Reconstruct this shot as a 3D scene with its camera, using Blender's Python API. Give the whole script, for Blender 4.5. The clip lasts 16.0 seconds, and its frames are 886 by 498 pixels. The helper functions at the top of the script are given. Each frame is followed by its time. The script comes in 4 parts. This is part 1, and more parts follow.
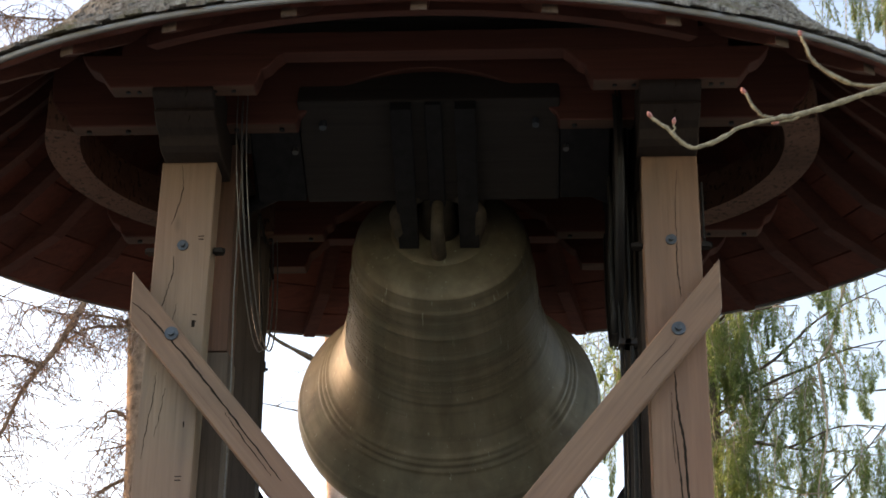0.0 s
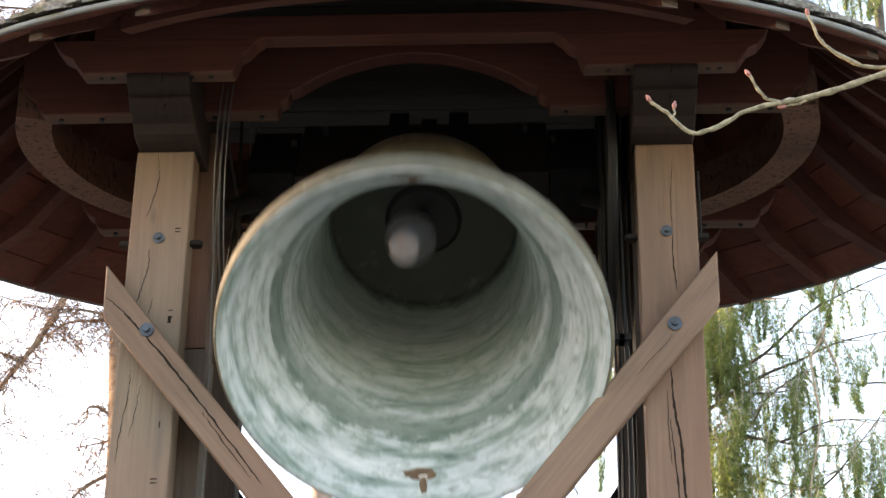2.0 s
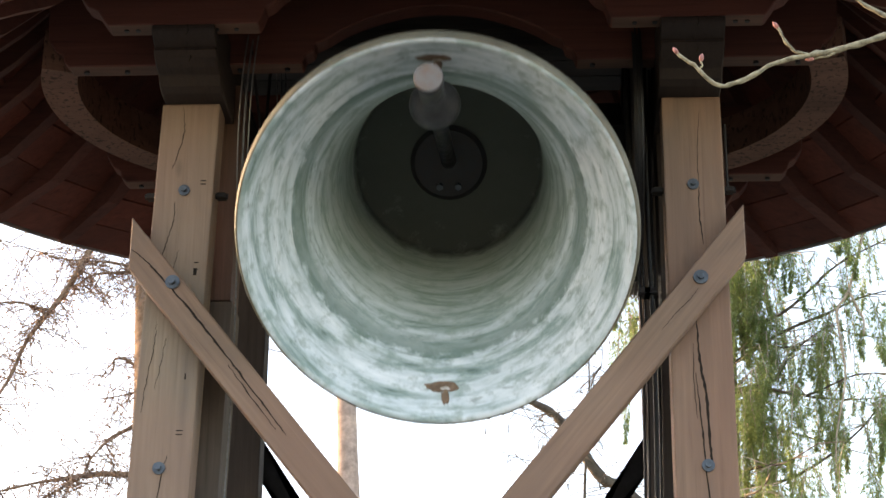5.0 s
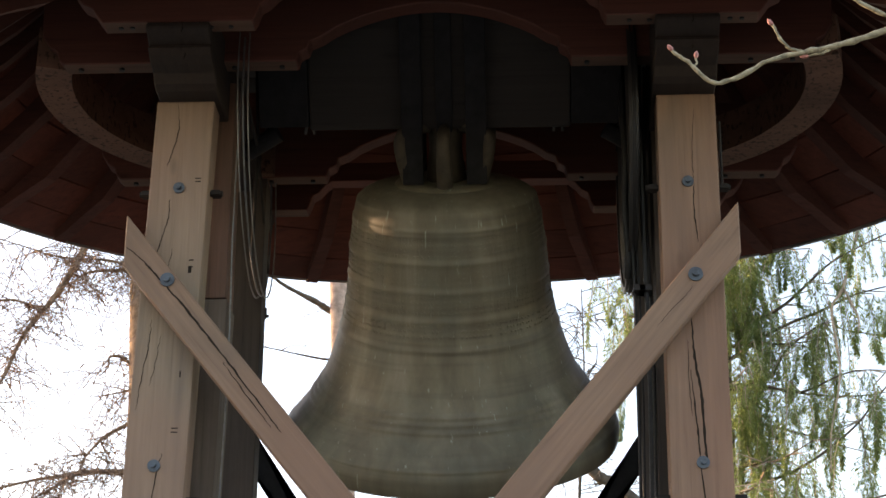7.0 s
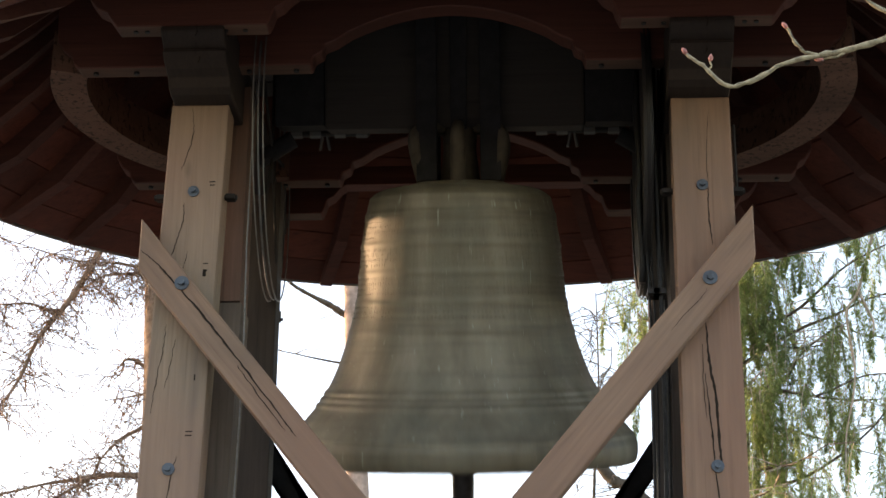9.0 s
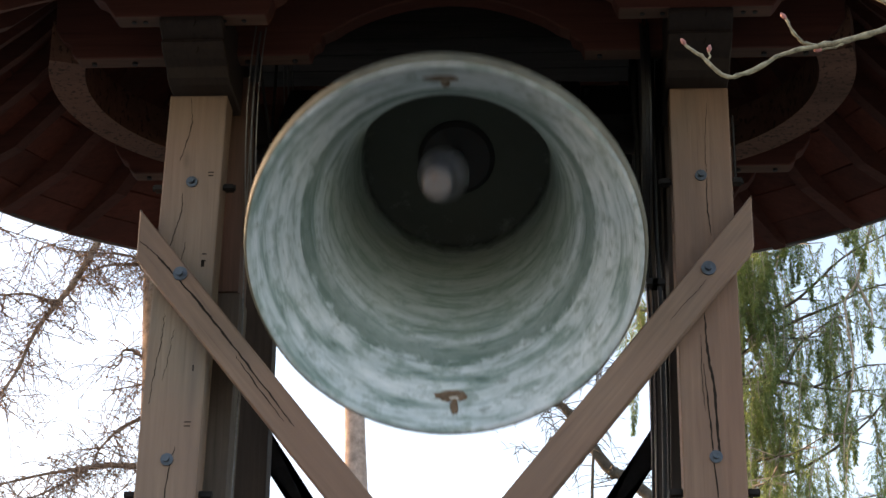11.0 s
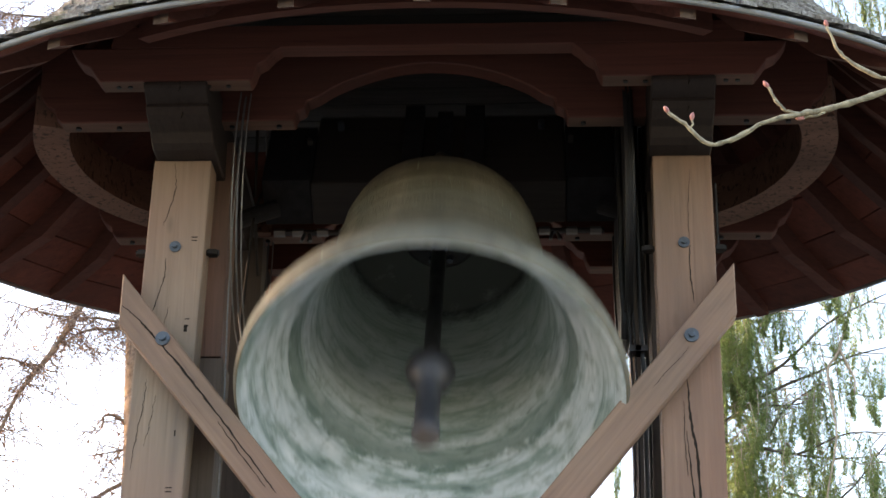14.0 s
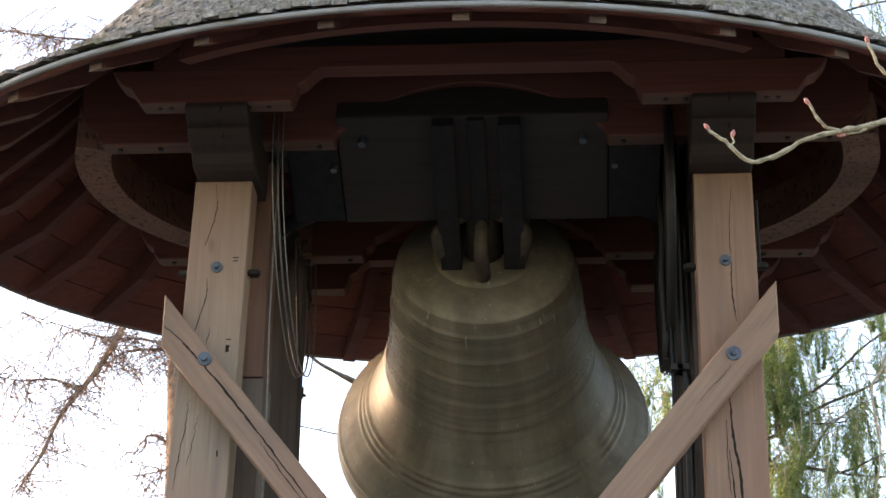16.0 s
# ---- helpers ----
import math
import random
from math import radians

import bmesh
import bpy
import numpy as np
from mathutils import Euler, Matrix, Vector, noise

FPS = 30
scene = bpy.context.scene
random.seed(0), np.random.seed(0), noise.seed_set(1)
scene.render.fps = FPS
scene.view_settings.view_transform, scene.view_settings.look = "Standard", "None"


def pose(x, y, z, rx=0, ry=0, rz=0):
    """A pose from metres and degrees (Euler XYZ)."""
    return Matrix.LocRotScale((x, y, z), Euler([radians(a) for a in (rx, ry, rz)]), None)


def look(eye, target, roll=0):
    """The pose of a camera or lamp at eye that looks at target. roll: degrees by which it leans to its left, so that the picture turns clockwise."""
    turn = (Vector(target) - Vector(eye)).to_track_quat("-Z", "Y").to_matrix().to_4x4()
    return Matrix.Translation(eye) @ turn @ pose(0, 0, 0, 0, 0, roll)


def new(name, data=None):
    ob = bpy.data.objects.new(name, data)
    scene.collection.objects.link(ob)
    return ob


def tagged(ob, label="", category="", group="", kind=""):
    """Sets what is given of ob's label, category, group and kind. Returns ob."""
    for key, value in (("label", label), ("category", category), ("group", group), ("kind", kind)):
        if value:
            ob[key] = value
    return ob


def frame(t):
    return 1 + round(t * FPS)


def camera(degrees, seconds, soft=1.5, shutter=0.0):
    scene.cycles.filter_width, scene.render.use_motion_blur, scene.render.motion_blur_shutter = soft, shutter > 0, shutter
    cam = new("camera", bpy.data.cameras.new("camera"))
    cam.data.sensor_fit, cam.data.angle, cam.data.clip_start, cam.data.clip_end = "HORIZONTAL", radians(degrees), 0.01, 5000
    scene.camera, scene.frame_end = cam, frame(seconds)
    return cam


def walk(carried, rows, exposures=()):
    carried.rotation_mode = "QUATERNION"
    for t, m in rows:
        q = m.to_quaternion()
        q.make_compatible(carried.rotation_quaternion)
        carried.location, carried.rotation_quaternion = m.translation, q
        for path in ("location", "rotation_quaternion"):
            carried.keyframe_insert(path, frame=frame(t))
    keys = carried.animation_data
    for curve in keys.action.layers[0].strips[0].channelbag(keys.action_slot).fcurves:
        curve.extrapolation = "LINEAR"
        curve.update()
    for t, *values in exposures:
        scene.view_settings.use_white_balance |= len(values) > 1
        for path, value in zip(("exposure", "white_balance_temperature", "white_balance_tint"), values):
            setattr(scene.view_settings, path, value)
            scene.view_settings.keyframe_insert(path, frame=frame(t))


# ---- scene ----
EYE = Vector((0.30, -5.32, 1.50))


def aim(yaw, pitch, roll, back=0.0):
    """A camera pose at the eye: yaw to the left, pitch upwards, in degrees."""
    a, b = radians(yaw), radians(pitch)
    d = Vector((-math.sin(a) * math.cos(b), math.cos(a) * math.cos(b), math.sin(b)))
    e = EYE - back * d
    return look(e, e + d, roll)


cam = camera(26.0, 16.0, 1.5, 0.5)
PATH = (
    (0.0, 2.64, 23.67, 0.38, 0.242), (0.5, 2.89, 23.02, 0.42, -0.035), (1.0, 2.46, 22.92, 0.12, -0.055),
    (1.5, 2.33, 23.06, 0.18, -0.032), (2.0, 2.20, 23.44, 0.09, 0.007), (2.5, 2.28, 22.85, 0.26, 0.0),
    (3.0, 2.90, 22.50, 0.45, 0.0), (3.5, 3.18, 22.27, 0.53, 0.0), (4.0, 3.17, 22.14, 0.56, 0.0),
    (6.5, 2.80, 22.00, 0.40, 0.0), (7.0, 2.85, 21.95, 0.41, 0.0), (7.5, 3.01, 21.68, 0.43, 0.0),
    (8.0, 2.87, 21.82, 0.44, 0.0), (8.5, 3.06, 22.23, 0.54, 0.0), (9.0, 3.31, 22.05, 0.58, 0.0),
    (11.5, 3.21, 21.57, 0.58, 0.0), (12.0, 2.88, 21.01, 0.50, 0.0), (12.5, 2.60, 21.45, 0.35, 0.0),
    (13.0, 2.22, 23.11, 0.29, 0.0), (13.5, 2.49, 23.57, 0.49, 0.0), (14.0, 2.74, 23.74, 0.61, 0.0),
    (14.5, 3.21, 23.75, 0.64, 0.0), (15.0, 3.59, 23.62, 0.68, 0.0), (15.5, 4.07, 23.91, 0.82, 0.0),
    (16.0, 4.08, 24.30, 0.85, 0.0))
EXPOSURES = [(t, e + 0.30, 7500 if t < 9.5 else 7000, 22) for t, e in ((0.0, 1.65), (0.5, 2.55), (1.0, 2.45), (2.5, 2.5), (4.0, 2.5), (6.5, 1.85), (7.0, 1.85), (7.5, 1.95), (8.0, 1.85), (8.5, 1.12), (9.0, 1.9), (11.5, 1.5), (12.0, 1.55), (12.5, 1.5), (13.0, 1.75), (13.5, 2.25), (14.0, 2.35), (14.5, 2.45), (15.5, 2.45), (16.0, 2.3))]
walk(cam, [(t, aim(*r)) for t, *r in PATH], EXPOSURES)

# ---- light ----
SUN_TO = Vector((-0.87, 0.44, 0.19)).normalized()
world = bpy.data.worlds.new("sky")
scene.world = world
world.use_nodes = True
wn, wl = world.node_tree.nodes, world.node_tree.links
sky = wn.new("ShaderNodeTexSky")
sky.sky_type, sky.sun_disc = "NISHITA", False
sky.sun_elevation = math.asin(SUN_TO.z)
sky.sun_rotation = math.atan2(SUN_TO.x, SUN_TO.y)
sky.air_density, sky.dust_density, sky.ozone_density = 1.0, 1.3, 1.0
wl.new(sky.outputs[0], wn["Background"].inputs[0])
wn["Background"].inputs[1].default_value = 0.15
sun = new("sun", bpy.data.lights.new("sun", "SUN"))
sun.data.energy, sun.data.angle, sun.data.color = 1.1, radians(0.8), (1.0, 0.74, 0.48)
sun.matrix_world = look(SUN_TO * 30, (0, 0, 0))

# ---- materials ----


def material(name):
    m = bpy.data.materials.new(name)
    m.use_nodes = True
    n, l = m.node_tree.nodes, m.node_tree.links
    return m, n, l, n["Principled BSDF"]


def mapped(n, l, scale, kind="Object"):
    tc, mp = n.new("ShaderNodeTexCoord"), n.new("ShaderNodeMapping")
    mp.inputs["Scale"].default_value = scale
    l.new(tc.outputs[kind], mp.inputs[0])
    return mp.outputs[0]


def noise_tex(n, l, vec, scale, detail=6, rough=0.6, distort=0.0):
    t = n.new("ShaderNodeTexNoise")
    t.inputs["Scale"].default_value, t.inputs["Detail"].default_value = scale, detail
    t.inputs["Roughness"].default_value, t.inputs["Distortion"].default_value = rough, distort
    l.new(vec, t.inputs["Vector"])
    return t.outputs["Fac"]


def ramp(n, l, fac, stops):
    r = n.new("ShaderNodeValToRGB")
    e = r.color_ramp.elements
    while len(e) < len(stops):
        e.new(0.5)
    for k, (p, c) in enumerate(stops):
        e[k].position, e[k].color = p, (*c, 1) if len(c) == 3 else c
    l.new(fac, r.inputs[0])
    return r.outputs[0]


def mixed(n, l, a, b, fac, mode="MIX"):
    m = n.new("ShaderNodeMix")
    m.data_type, m.blend_type = "RGBA", mode
    for sock, v in ((m.inputs[6], a), (m.inputs[7], b), (m.inputs[0], fac)):
        if isinstance(v, (float, int)):
            sock.default_value = v
        elif isinstance(v, tuple):
            sock.default_value = (*v, 1)
        else:
            l.new(v, sock)
    return m.outputs[2]


def bumped(n, l, p, height, strength, dist=0.004):
    b = n.new("ShaderNodeBump")
    b.inputs["Strength"].default_value, b.inputs["Distance"].default_value = strength, dist
    l.new(height, b.inputs["Height"])
    l.new(b.outputs[0], p.inputs["Normal"])


def tuned(c, k):
    return tuple(min(1, v * k) for v in c)


def wood(name, base, along="z", rough=0.75, stain=(0.09, 0.07, 0.06), stain_at=0.62, vary=0.25, tint=None, grain=1.0, flecks=0.0):
    """Sawn timber: grain along one axis, knots, grey weather stains, a shade of its own for each piece."""
    m, n, l, p = material(name)
    sc = {"x": (2.2, 62, 62), "y": (62, 2.2, 62), "z": (62, 62, 2.2)}[along]
    sc2 = {"x": (1.5, 6, 6), "y": (6, 1.5, 6), "z": (6, 6, 1.5)}[along]
    g = noise_tex(n, l, mapped(n, l, sc), 1.0, 8, 0.65, 0.4)
    col = ramp(n, l, g, [(0.27, tuned(base, 1 - 0.5 * grain)), (0.42, tuned(base, 1 - 0.14 * grain)), (0.56, base), (0.78, tuned(base, 1 + 0.25 * grain))])
    big = noise_tex(n, l, mapped(n, l, sc2), 1.0, 5, 0.6, 0.8)
    sfac = ramp(n, l, big, [(stain_at - 0.14, (0, 0, 0)), (stain_at + 0.16, (0.75, 0.75, 0.75))])
    col = mixed(n, l, col, stain, sfac)
    if tint:
        warm = noise_tex(n, l, mapped(n, l, (1.3, 1.3, 1.1)), 1.0, 3, 0.5)
        col = mixed(n, l, col, tint, ramp(n, l, warm, [(0.42, (0, 0, 0)), (0.62, (0.7, 0.7, 0.7))]))
    if flecks:
        gouge = noise_tex(n, l, mapped(n, l, (60, 60, 34)), 1.0, 4, 0.6, 0.4)
        col = mixed(n, l, col, tuned(stain, 0.5), ramp(n, l, gouge, [(0.55, (0, 0, 0)), (0.63, (flecks,) * 3)]))
    knots = n.new("ShaderNodeTexVoronoi")
    knots.inputs["Scale"].default_value = 1.0
    l.new(mapped(n, l, {"x": (3, 8, 8), "y": (8, 3, 8), "z": (8, 8, 3)}[along]), knots.inputs["Vector"])
    col = mixed(n, l, col, tuned(base, 0.4), ramp(n, l, knots.outputs["Distance"], [(0.0, (0.8, 0.8, 0.8)), (0.13, (0, 0, 0))]))
    info = n.new("ShaderNodeObjectInfo")
    shade = n.new("ShaderNodeMapRange")
    shade.inputs["To Min"].default_value, shade.inputs["To Max"].default_value = 1 - vary, 1 + vary
    l.new(info.outputs["Random"], shade.inputs[0])
    hs = n.new("ShaderNodeHueSaturation")
    l.new(shade.outputs[0], hs.inputs["Value"])
    l.new(col, hs.inputs["Color"])
    l.new(hs.outputs[0], p.inputs["Base Color"])
    p.inputs["Roughness"].default_value = rough
    p.inputs["Specular IOR Level"].default_value = 0.3
    bumped(n, l, p, g, 0.5, 0.003)
    return m


def metal(name, base, rough=0.4, metallic=1.0, spots=(0.3, 0.25, 0.2), amount=0.5):
    m, n, l, p = material(name)
    f = noise_tex(n, l, mapped(n, l, (30, 30, 30)), 1.0, 6, 0.65)
    l.new(mixed(n, l, base, spots, ramp(n, l, f, [(0.45, (0, 0, 0)), (0.75, (amount,) * 3)])), p.inputs["Base Color"])
    l.new(ramp(n, l, f, [(0.3, (rough,) * 3), (0.7, (min(1, rough + 0.25),) * 3)]), p.inputs["Roughness"])
    p.inputs["Metallic"].default_value = metallic
    bumped(n, l, p, f, 0.15, 0.001)
    return m


def plain(name, base, rough=0.8, scale=20, spread=0.35, bump=0.2):
    m, n, l, p = material(name)
    f = noise_tex(n, l, mapped(n, l, (scale,) * 3), 1.0, 6, 0.65)
    l.new(ramp(n, l, f, [(0.3, tuned(base, 1 - spread)), (0.7, tuned(base, 1 + spread))]), p.inputs["Base Color"])
    p.inputs["Roughness"].default_value = rough
    p.inputs["Specular IOR Level"].default_value = 0.25
    bumped(n, l, p, f, bump, 0.003)
    return m


def shingle_material():
    """Split shingles: silver grey with dark weathered streaks, pale lichen and moss."""
    m, n, l, p = material("lichen covered shingle")
    grain = noise_tex(n, l, mapped(n, l, (45, 45, 45)), 1.0, 7, 0.75, 0.5)
    col = ramp(n, l, grain, [(0.33, (0.045, 0.040, 0.034)), (0.45, (0.17, 0.15, 0.128)), (0.56, (0.29, 0.265, 0.235)), (0.70, (0.50, 0.48, 0.44))])
    moss = noise_tex(n, l, mapped(n, l, (7, 7, 7)), 1.0, 6, 0.7, 0.4)
    col = mixed(n, l, col, (0.15, 0.145, 0.06), ramp(n, l, moss, [(0.54, (0, 0, 0)), (0.66, (0.6, 0.6, 0.6))]))
    brown = noise_tex(n, l, mapped(n, l, (5, 5, 11)), 1.0, 4, 0.6)
    col = mixed(n, l, col, (0.16, 0.115, 0.085), ramp(n, l, brown, [(0.5, (0, 0, 0)), (0.7, (0.55, 0.55, 0.55))]))
    l.new(col, p.inputs["Base Color"])
    p.inputs["Roughness"].default_value = 0.95
    p.inputs["Specular IOR Level"].default_value = 0.15
    bumped(n, l, p, grain, 0.8, 0.006)
    return m


def bronze_outside():
    m, n, l, p = material("weathered bronze")
    v = mapped(n, l, (9, 9, 1.2))
    streak = noise_tex(n, l, v, 1.0, 7, 0.6, 0.3)
    cloud = noise_tex(n, l, mapped(n, l, (3.5, 3.5, 3.5)), 1.0, 6, 0.6)
    col = ramp(n, l, streak, [(0.3, (0.110, 0.094, 0.064)), (0.52, (0.175, 0.150, 0.103)), (0.72, (0.245, 0.218, 0.162))])
    col = mixed(n, l, col, (0.150, 0.158, 0.122), ramp(n, l, cloud, [(0.45, (0, 0, 0)), (0.7, (0.6, 0.6, 0.6))]))
    hoop = noise_tex(n, l, mapped(n, l, (1.5, 1.5, 30)), 1.0, 4, 0.6)
    col = mixed(n, l, col, (0.072, 0.060, 0.042), ramp(n, l, hoop, [(0.48, (0, 0, 0)), (0.66, (0.36, 0.36, 0.36))]))
    # pale drips; the widened mask also paints in specular streaks
    drip_glint = noise_tex(n, l, mapped(n, l, (75, 75, 3.2)), 1.0, 4, 0.55)
    col = mixed(n, l, col, (0.36, 0.40, 0.33), ramp(n, l, drip_glint, [(0.66, (0, 0, 0)), (0.74, (0.7, 0.7, 0.7))]))
    l.new(col, p.inputs["Base Color"])
    p.inputs["Metallic"].default_value = 0.32
    l.new(ramp(n, l, cloud, [(0.3, (0.52,) * 3), (0.7, (0.70,) * 3)]), p.inputs["Roughness"])
    fine = noise_tex(n, l, mapped(n, l, (60, 60, 60)), 1.0, 5, 0.6)
    bumped(n, l, p, fine, 0.12, 0.002)
    return m


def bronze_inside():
    """Verdigris crust in rings and smears near the lip, ragged towards the crown's painted shade."""
    m, n, l, p = material("verdigris bronze")
    tc = n.new("ShaderNodeTexCoord")
    xyz = n.new("ShaderNodeSeparateXYZ")
    l.new(tc.outputs["Object"], xyz.inputs[0])
    ring = noise_tex(n, l, mapped(n, l, (3.6, 3.6, 27)), 1.0, 9, 0.66, 0.35)
    cloud = noise_tex(n, l, mapped(n, l, (15, 15, 19)), 1.0, 8, 0.72, 0.2)
    col = ramp(n, l, ring, [(0.30, (0.12, 0.19, 0.165)), (0.42, (0.38, 0.47, 0.46)), (0.50, (0.62, 0.69, 0.71)), (0.68, (0.85, 0.89, 0.92))])
    col = mixed(n, l, col, (0.22, 0.31, 0.27), ramp(n, l, cloud, [(0.50, (0, 0, 0)), (0.62, (0.6, 0.6, 0.6))]))
    scrape = noise_tex(n, l, mapped(n, l, (14, 14, 60)), 1.0, 6, 0.7, 0.6)
    col = mixed(n, l, col, (0.10, 0.15, 0.125), ramp(n, l, scrape, [(0.585, (0, 0, 0)), (0.66, (0.5, 0.5, 0.5))]))
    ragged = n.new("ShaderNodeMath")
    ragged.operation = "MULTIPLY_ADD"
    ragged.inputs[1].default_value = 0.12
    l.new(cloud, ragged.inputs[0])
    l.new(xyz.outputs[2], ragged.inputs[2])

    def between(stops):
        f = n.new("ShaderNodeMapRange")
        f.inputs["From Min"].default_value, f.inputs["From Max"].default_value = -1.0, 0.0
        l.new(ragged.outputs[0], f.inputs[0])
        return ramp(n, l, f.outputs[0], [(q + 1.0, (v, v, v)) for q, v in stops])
    # green run under the inner ridge, olive film up the waist, throat shade painted on the crown
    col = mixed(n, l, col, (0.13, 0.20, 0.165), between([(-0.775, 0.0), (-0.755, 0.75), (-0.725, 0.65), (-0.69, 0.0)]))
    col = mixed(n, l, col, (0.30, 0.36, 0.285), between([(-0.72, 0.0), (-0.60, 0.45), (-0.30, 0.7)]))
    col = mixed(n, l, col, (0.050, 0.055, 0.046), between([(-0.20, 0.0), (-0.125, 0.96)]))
    l.new(col, p.inputs["Base Color"])
    p.inputs["Roughness"].default_value = 0.75
    bumped(n, l, p, ring, 0.35, 0.004)
    return m


POST_WOOD = wood("weathered brown post timber", (0.300, 0.224, 0.160), "z", 0.8, (0.150, 0.122, 0.098), 0.54, 0.06, (0.262, 0.155, 0.115), 1.0)
RED_POST_WOOD = wood("weathered red brown post timber", (0.285, 0.176, 0.122), "z", 0.8, (0.185, 0.128, 0.095), 0.53, 0.05, (0.250, 0.132, 0.092), 0.85)
BRACE_WOOD = wood("weathered brace timber", (0.272, 0.176, 0.124), "z", 0.8, (0.165, 0.118, 0.09), 0.57, 0.06, (0.236, 0.136, 0.097), 0.9)
RAIL_WOOD = wood("weathered rail timber", (0.25, 0.175, 0.133), "x", 0.8, (0.18, 0.145, 0.12), 0.6, 0.06, None, 0.5)
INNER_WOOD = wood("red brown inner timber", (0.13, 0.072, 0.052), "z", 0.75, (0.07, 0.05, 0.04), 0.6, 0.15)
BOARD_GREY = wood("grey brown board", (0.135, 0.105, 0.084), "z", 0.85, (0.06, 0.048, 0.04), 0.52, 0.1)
SHADING_WOOD = wood("grey shading boards", (0.075, 0.070, 0.068), "x", 0.85, (0.04, 0.036, 0.034), 0.55, 0.12)
# one dark tone for the uprights and the right inner post
GREY_WOOD = wood("dark grey brown timber", (0.062, 0.047, 0.039), "z", 0.85, (0.026, 0.021, 0.019), 0.52, 0.2)
BEAM_WOOD = wood("red brown beam timber", (0.130, 0.047, 0.035), "x", 0.65, (0.085, 0.037, 0.029), 0.6, 0.12)
CROSS_WOOD = wood("dark brown cross beam timber", (0.036, 0.026, 0.022), "y", 0.75, (0.04, 0.03, 0.026), 0.55, 0.1)
RAFTER_WOOD = wood("red brown rafter timber", (0.115, 0.042, 0.031), "x", 0.65, (0.07, 0.03, 0.023), 0.6, 0.18)
BOARD_WOOD = wood("red brown roof boards", (0.150, 0.046, 0.031), "x", 0.65, (0.085, 0.032, 0.024), 0.58, 0.28)
BOW_WOOD = wood("laminated bow timber", (0.185, 0.098, 0.068), "x", 0.8, (0.075, 0.040, 0.029), 0.56, 0.1, None, 0.5, 0.85)
TAIL_WOOD = wood("bare end grain", (0.085, 0.056, 0.044), "z", 0.85, (0.13, 0.09, 0.07), 0.55, 0.2)
SOFFIT_WOOD = wood("paler beam underside", (0.135, 0.076, 0.055), "x", 0.8, (0.09, 0.055, 0.042), 0.55, 0.1)
SHINGLE_WOOD = shingle_material()
YOKE_WOOD = plain("black iron paint", (0.017, 0.017, 0.019), 0.85, 25)
YOKE_BEAM = wood("black brown yoke timber", (0.034, 0.029, 0.027), "x", 0.8, (0.028, 0.025, 0.024), 0.55, 0.05)
WHEEL_BLACK = plain("black brown wheel board", (0.022, 0.019, 0.018), 0.85, 25)
WHEEL_GREY = metal("dull grey wheel rim", (0.16, 0.16, 0.165), 0.6, 0.4, (0.08, 0.08, 0.08), 0.6)
CRACK = plain("dark timber crack", (0.022, 0.016, 0.012), 0.95, 60)
STEEL = metal("zinc coated steel", (0.10, 0.12, 0.145), 0.5, 0.6, (0.05, 0.05, 0.05), 0.7)
BRIGHT = metal("bright nuts", (0.20, 0.20, 0.20), 0.5, 1.0)
IRON = metal("black iron", (0.035, 0.035, 0.038), 0.5, 0.5, (0.07, 0.05, 0.04), 0.5)
CLAPPER_IRON = metal("rubbed clapper iron", (0.075, 0.072, 0.076), 0.36, 0.8, (0.04, 0.036, 0.034), 0.6)
TRIM = metal("grey eaves edging", (0.27, 0.265, 0.255), 0.85, 0.0, (0.19, 0.185, 0.18), 0.6)
RUST = plain("rusty strike mark", (0.19, 0.125, 0.085), 0.9, 50)
WORN = metal("worn grey iron", (0.20, 0.18, 0.175), 0.5, 0.6, (0.26, 0.15, 0.09), 0.7)
HIGHLIGHT_BRONZE = metal("struck bronze highlight", (0.72, 0.66, 0.58), 0.4, 0.9, (0.5, 0.42, 0.34), 0.5)
# canons darker than the bell: the yoke's shade is put into the colour
CANON = metal("dull bronze canon, shade in colour", (0.080, 0.066, 0.048), 0.65, 0.3, (0.04, 0.035, 0.03), 0.7)
ROPE = plain("pale wire rope", (0.17, 0.165, 0.16), 0.5, 80)
CABLE = plain("black cable rubber", (0.02, 0.02, 0.021), 0.5, 60)
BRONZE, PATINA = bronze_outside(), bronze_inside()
LARCH_BARK = plain("larch bark", (0.25, 0.17, 0.12), 0.9, 14, 0.5, 0.6)
LARCH_TWIG = plain("larch twig", (0.26, 0.172, 0.125), 0.9, 30, 0.4)
DRY_TWIG = plain("dry spruce twig", (0.36, 0.29, 0.215), 0.9, 30, 0.4)
GREY_BARK = plain("grey bark", (0.12, 0.10, 0.08), 0.9, 12, 0.5, 0.6)
PALE_BARK = plain("pale pinkish bark", (0.46, 0.34, 0.28), 0.9, 9, 0.45, 0.5)
LICHEN_BARK = plain("lichen covered twig bark", (0.30, 0.255, 0.17), 0.9, 60, 0.6, 0.5)
BUD = plain("pink bud scales", (0.46, 0.19, 0.16), 0.6, 60)
PLASTER = plain("pale wall render", (0.42, 0.40, 0.36), 0.9, 3, 0.2)
EARTH = plain("gravel and winter grass", (0.19, 0.165, 0.125), 0.95, 1.5, 0.4, 0.5)


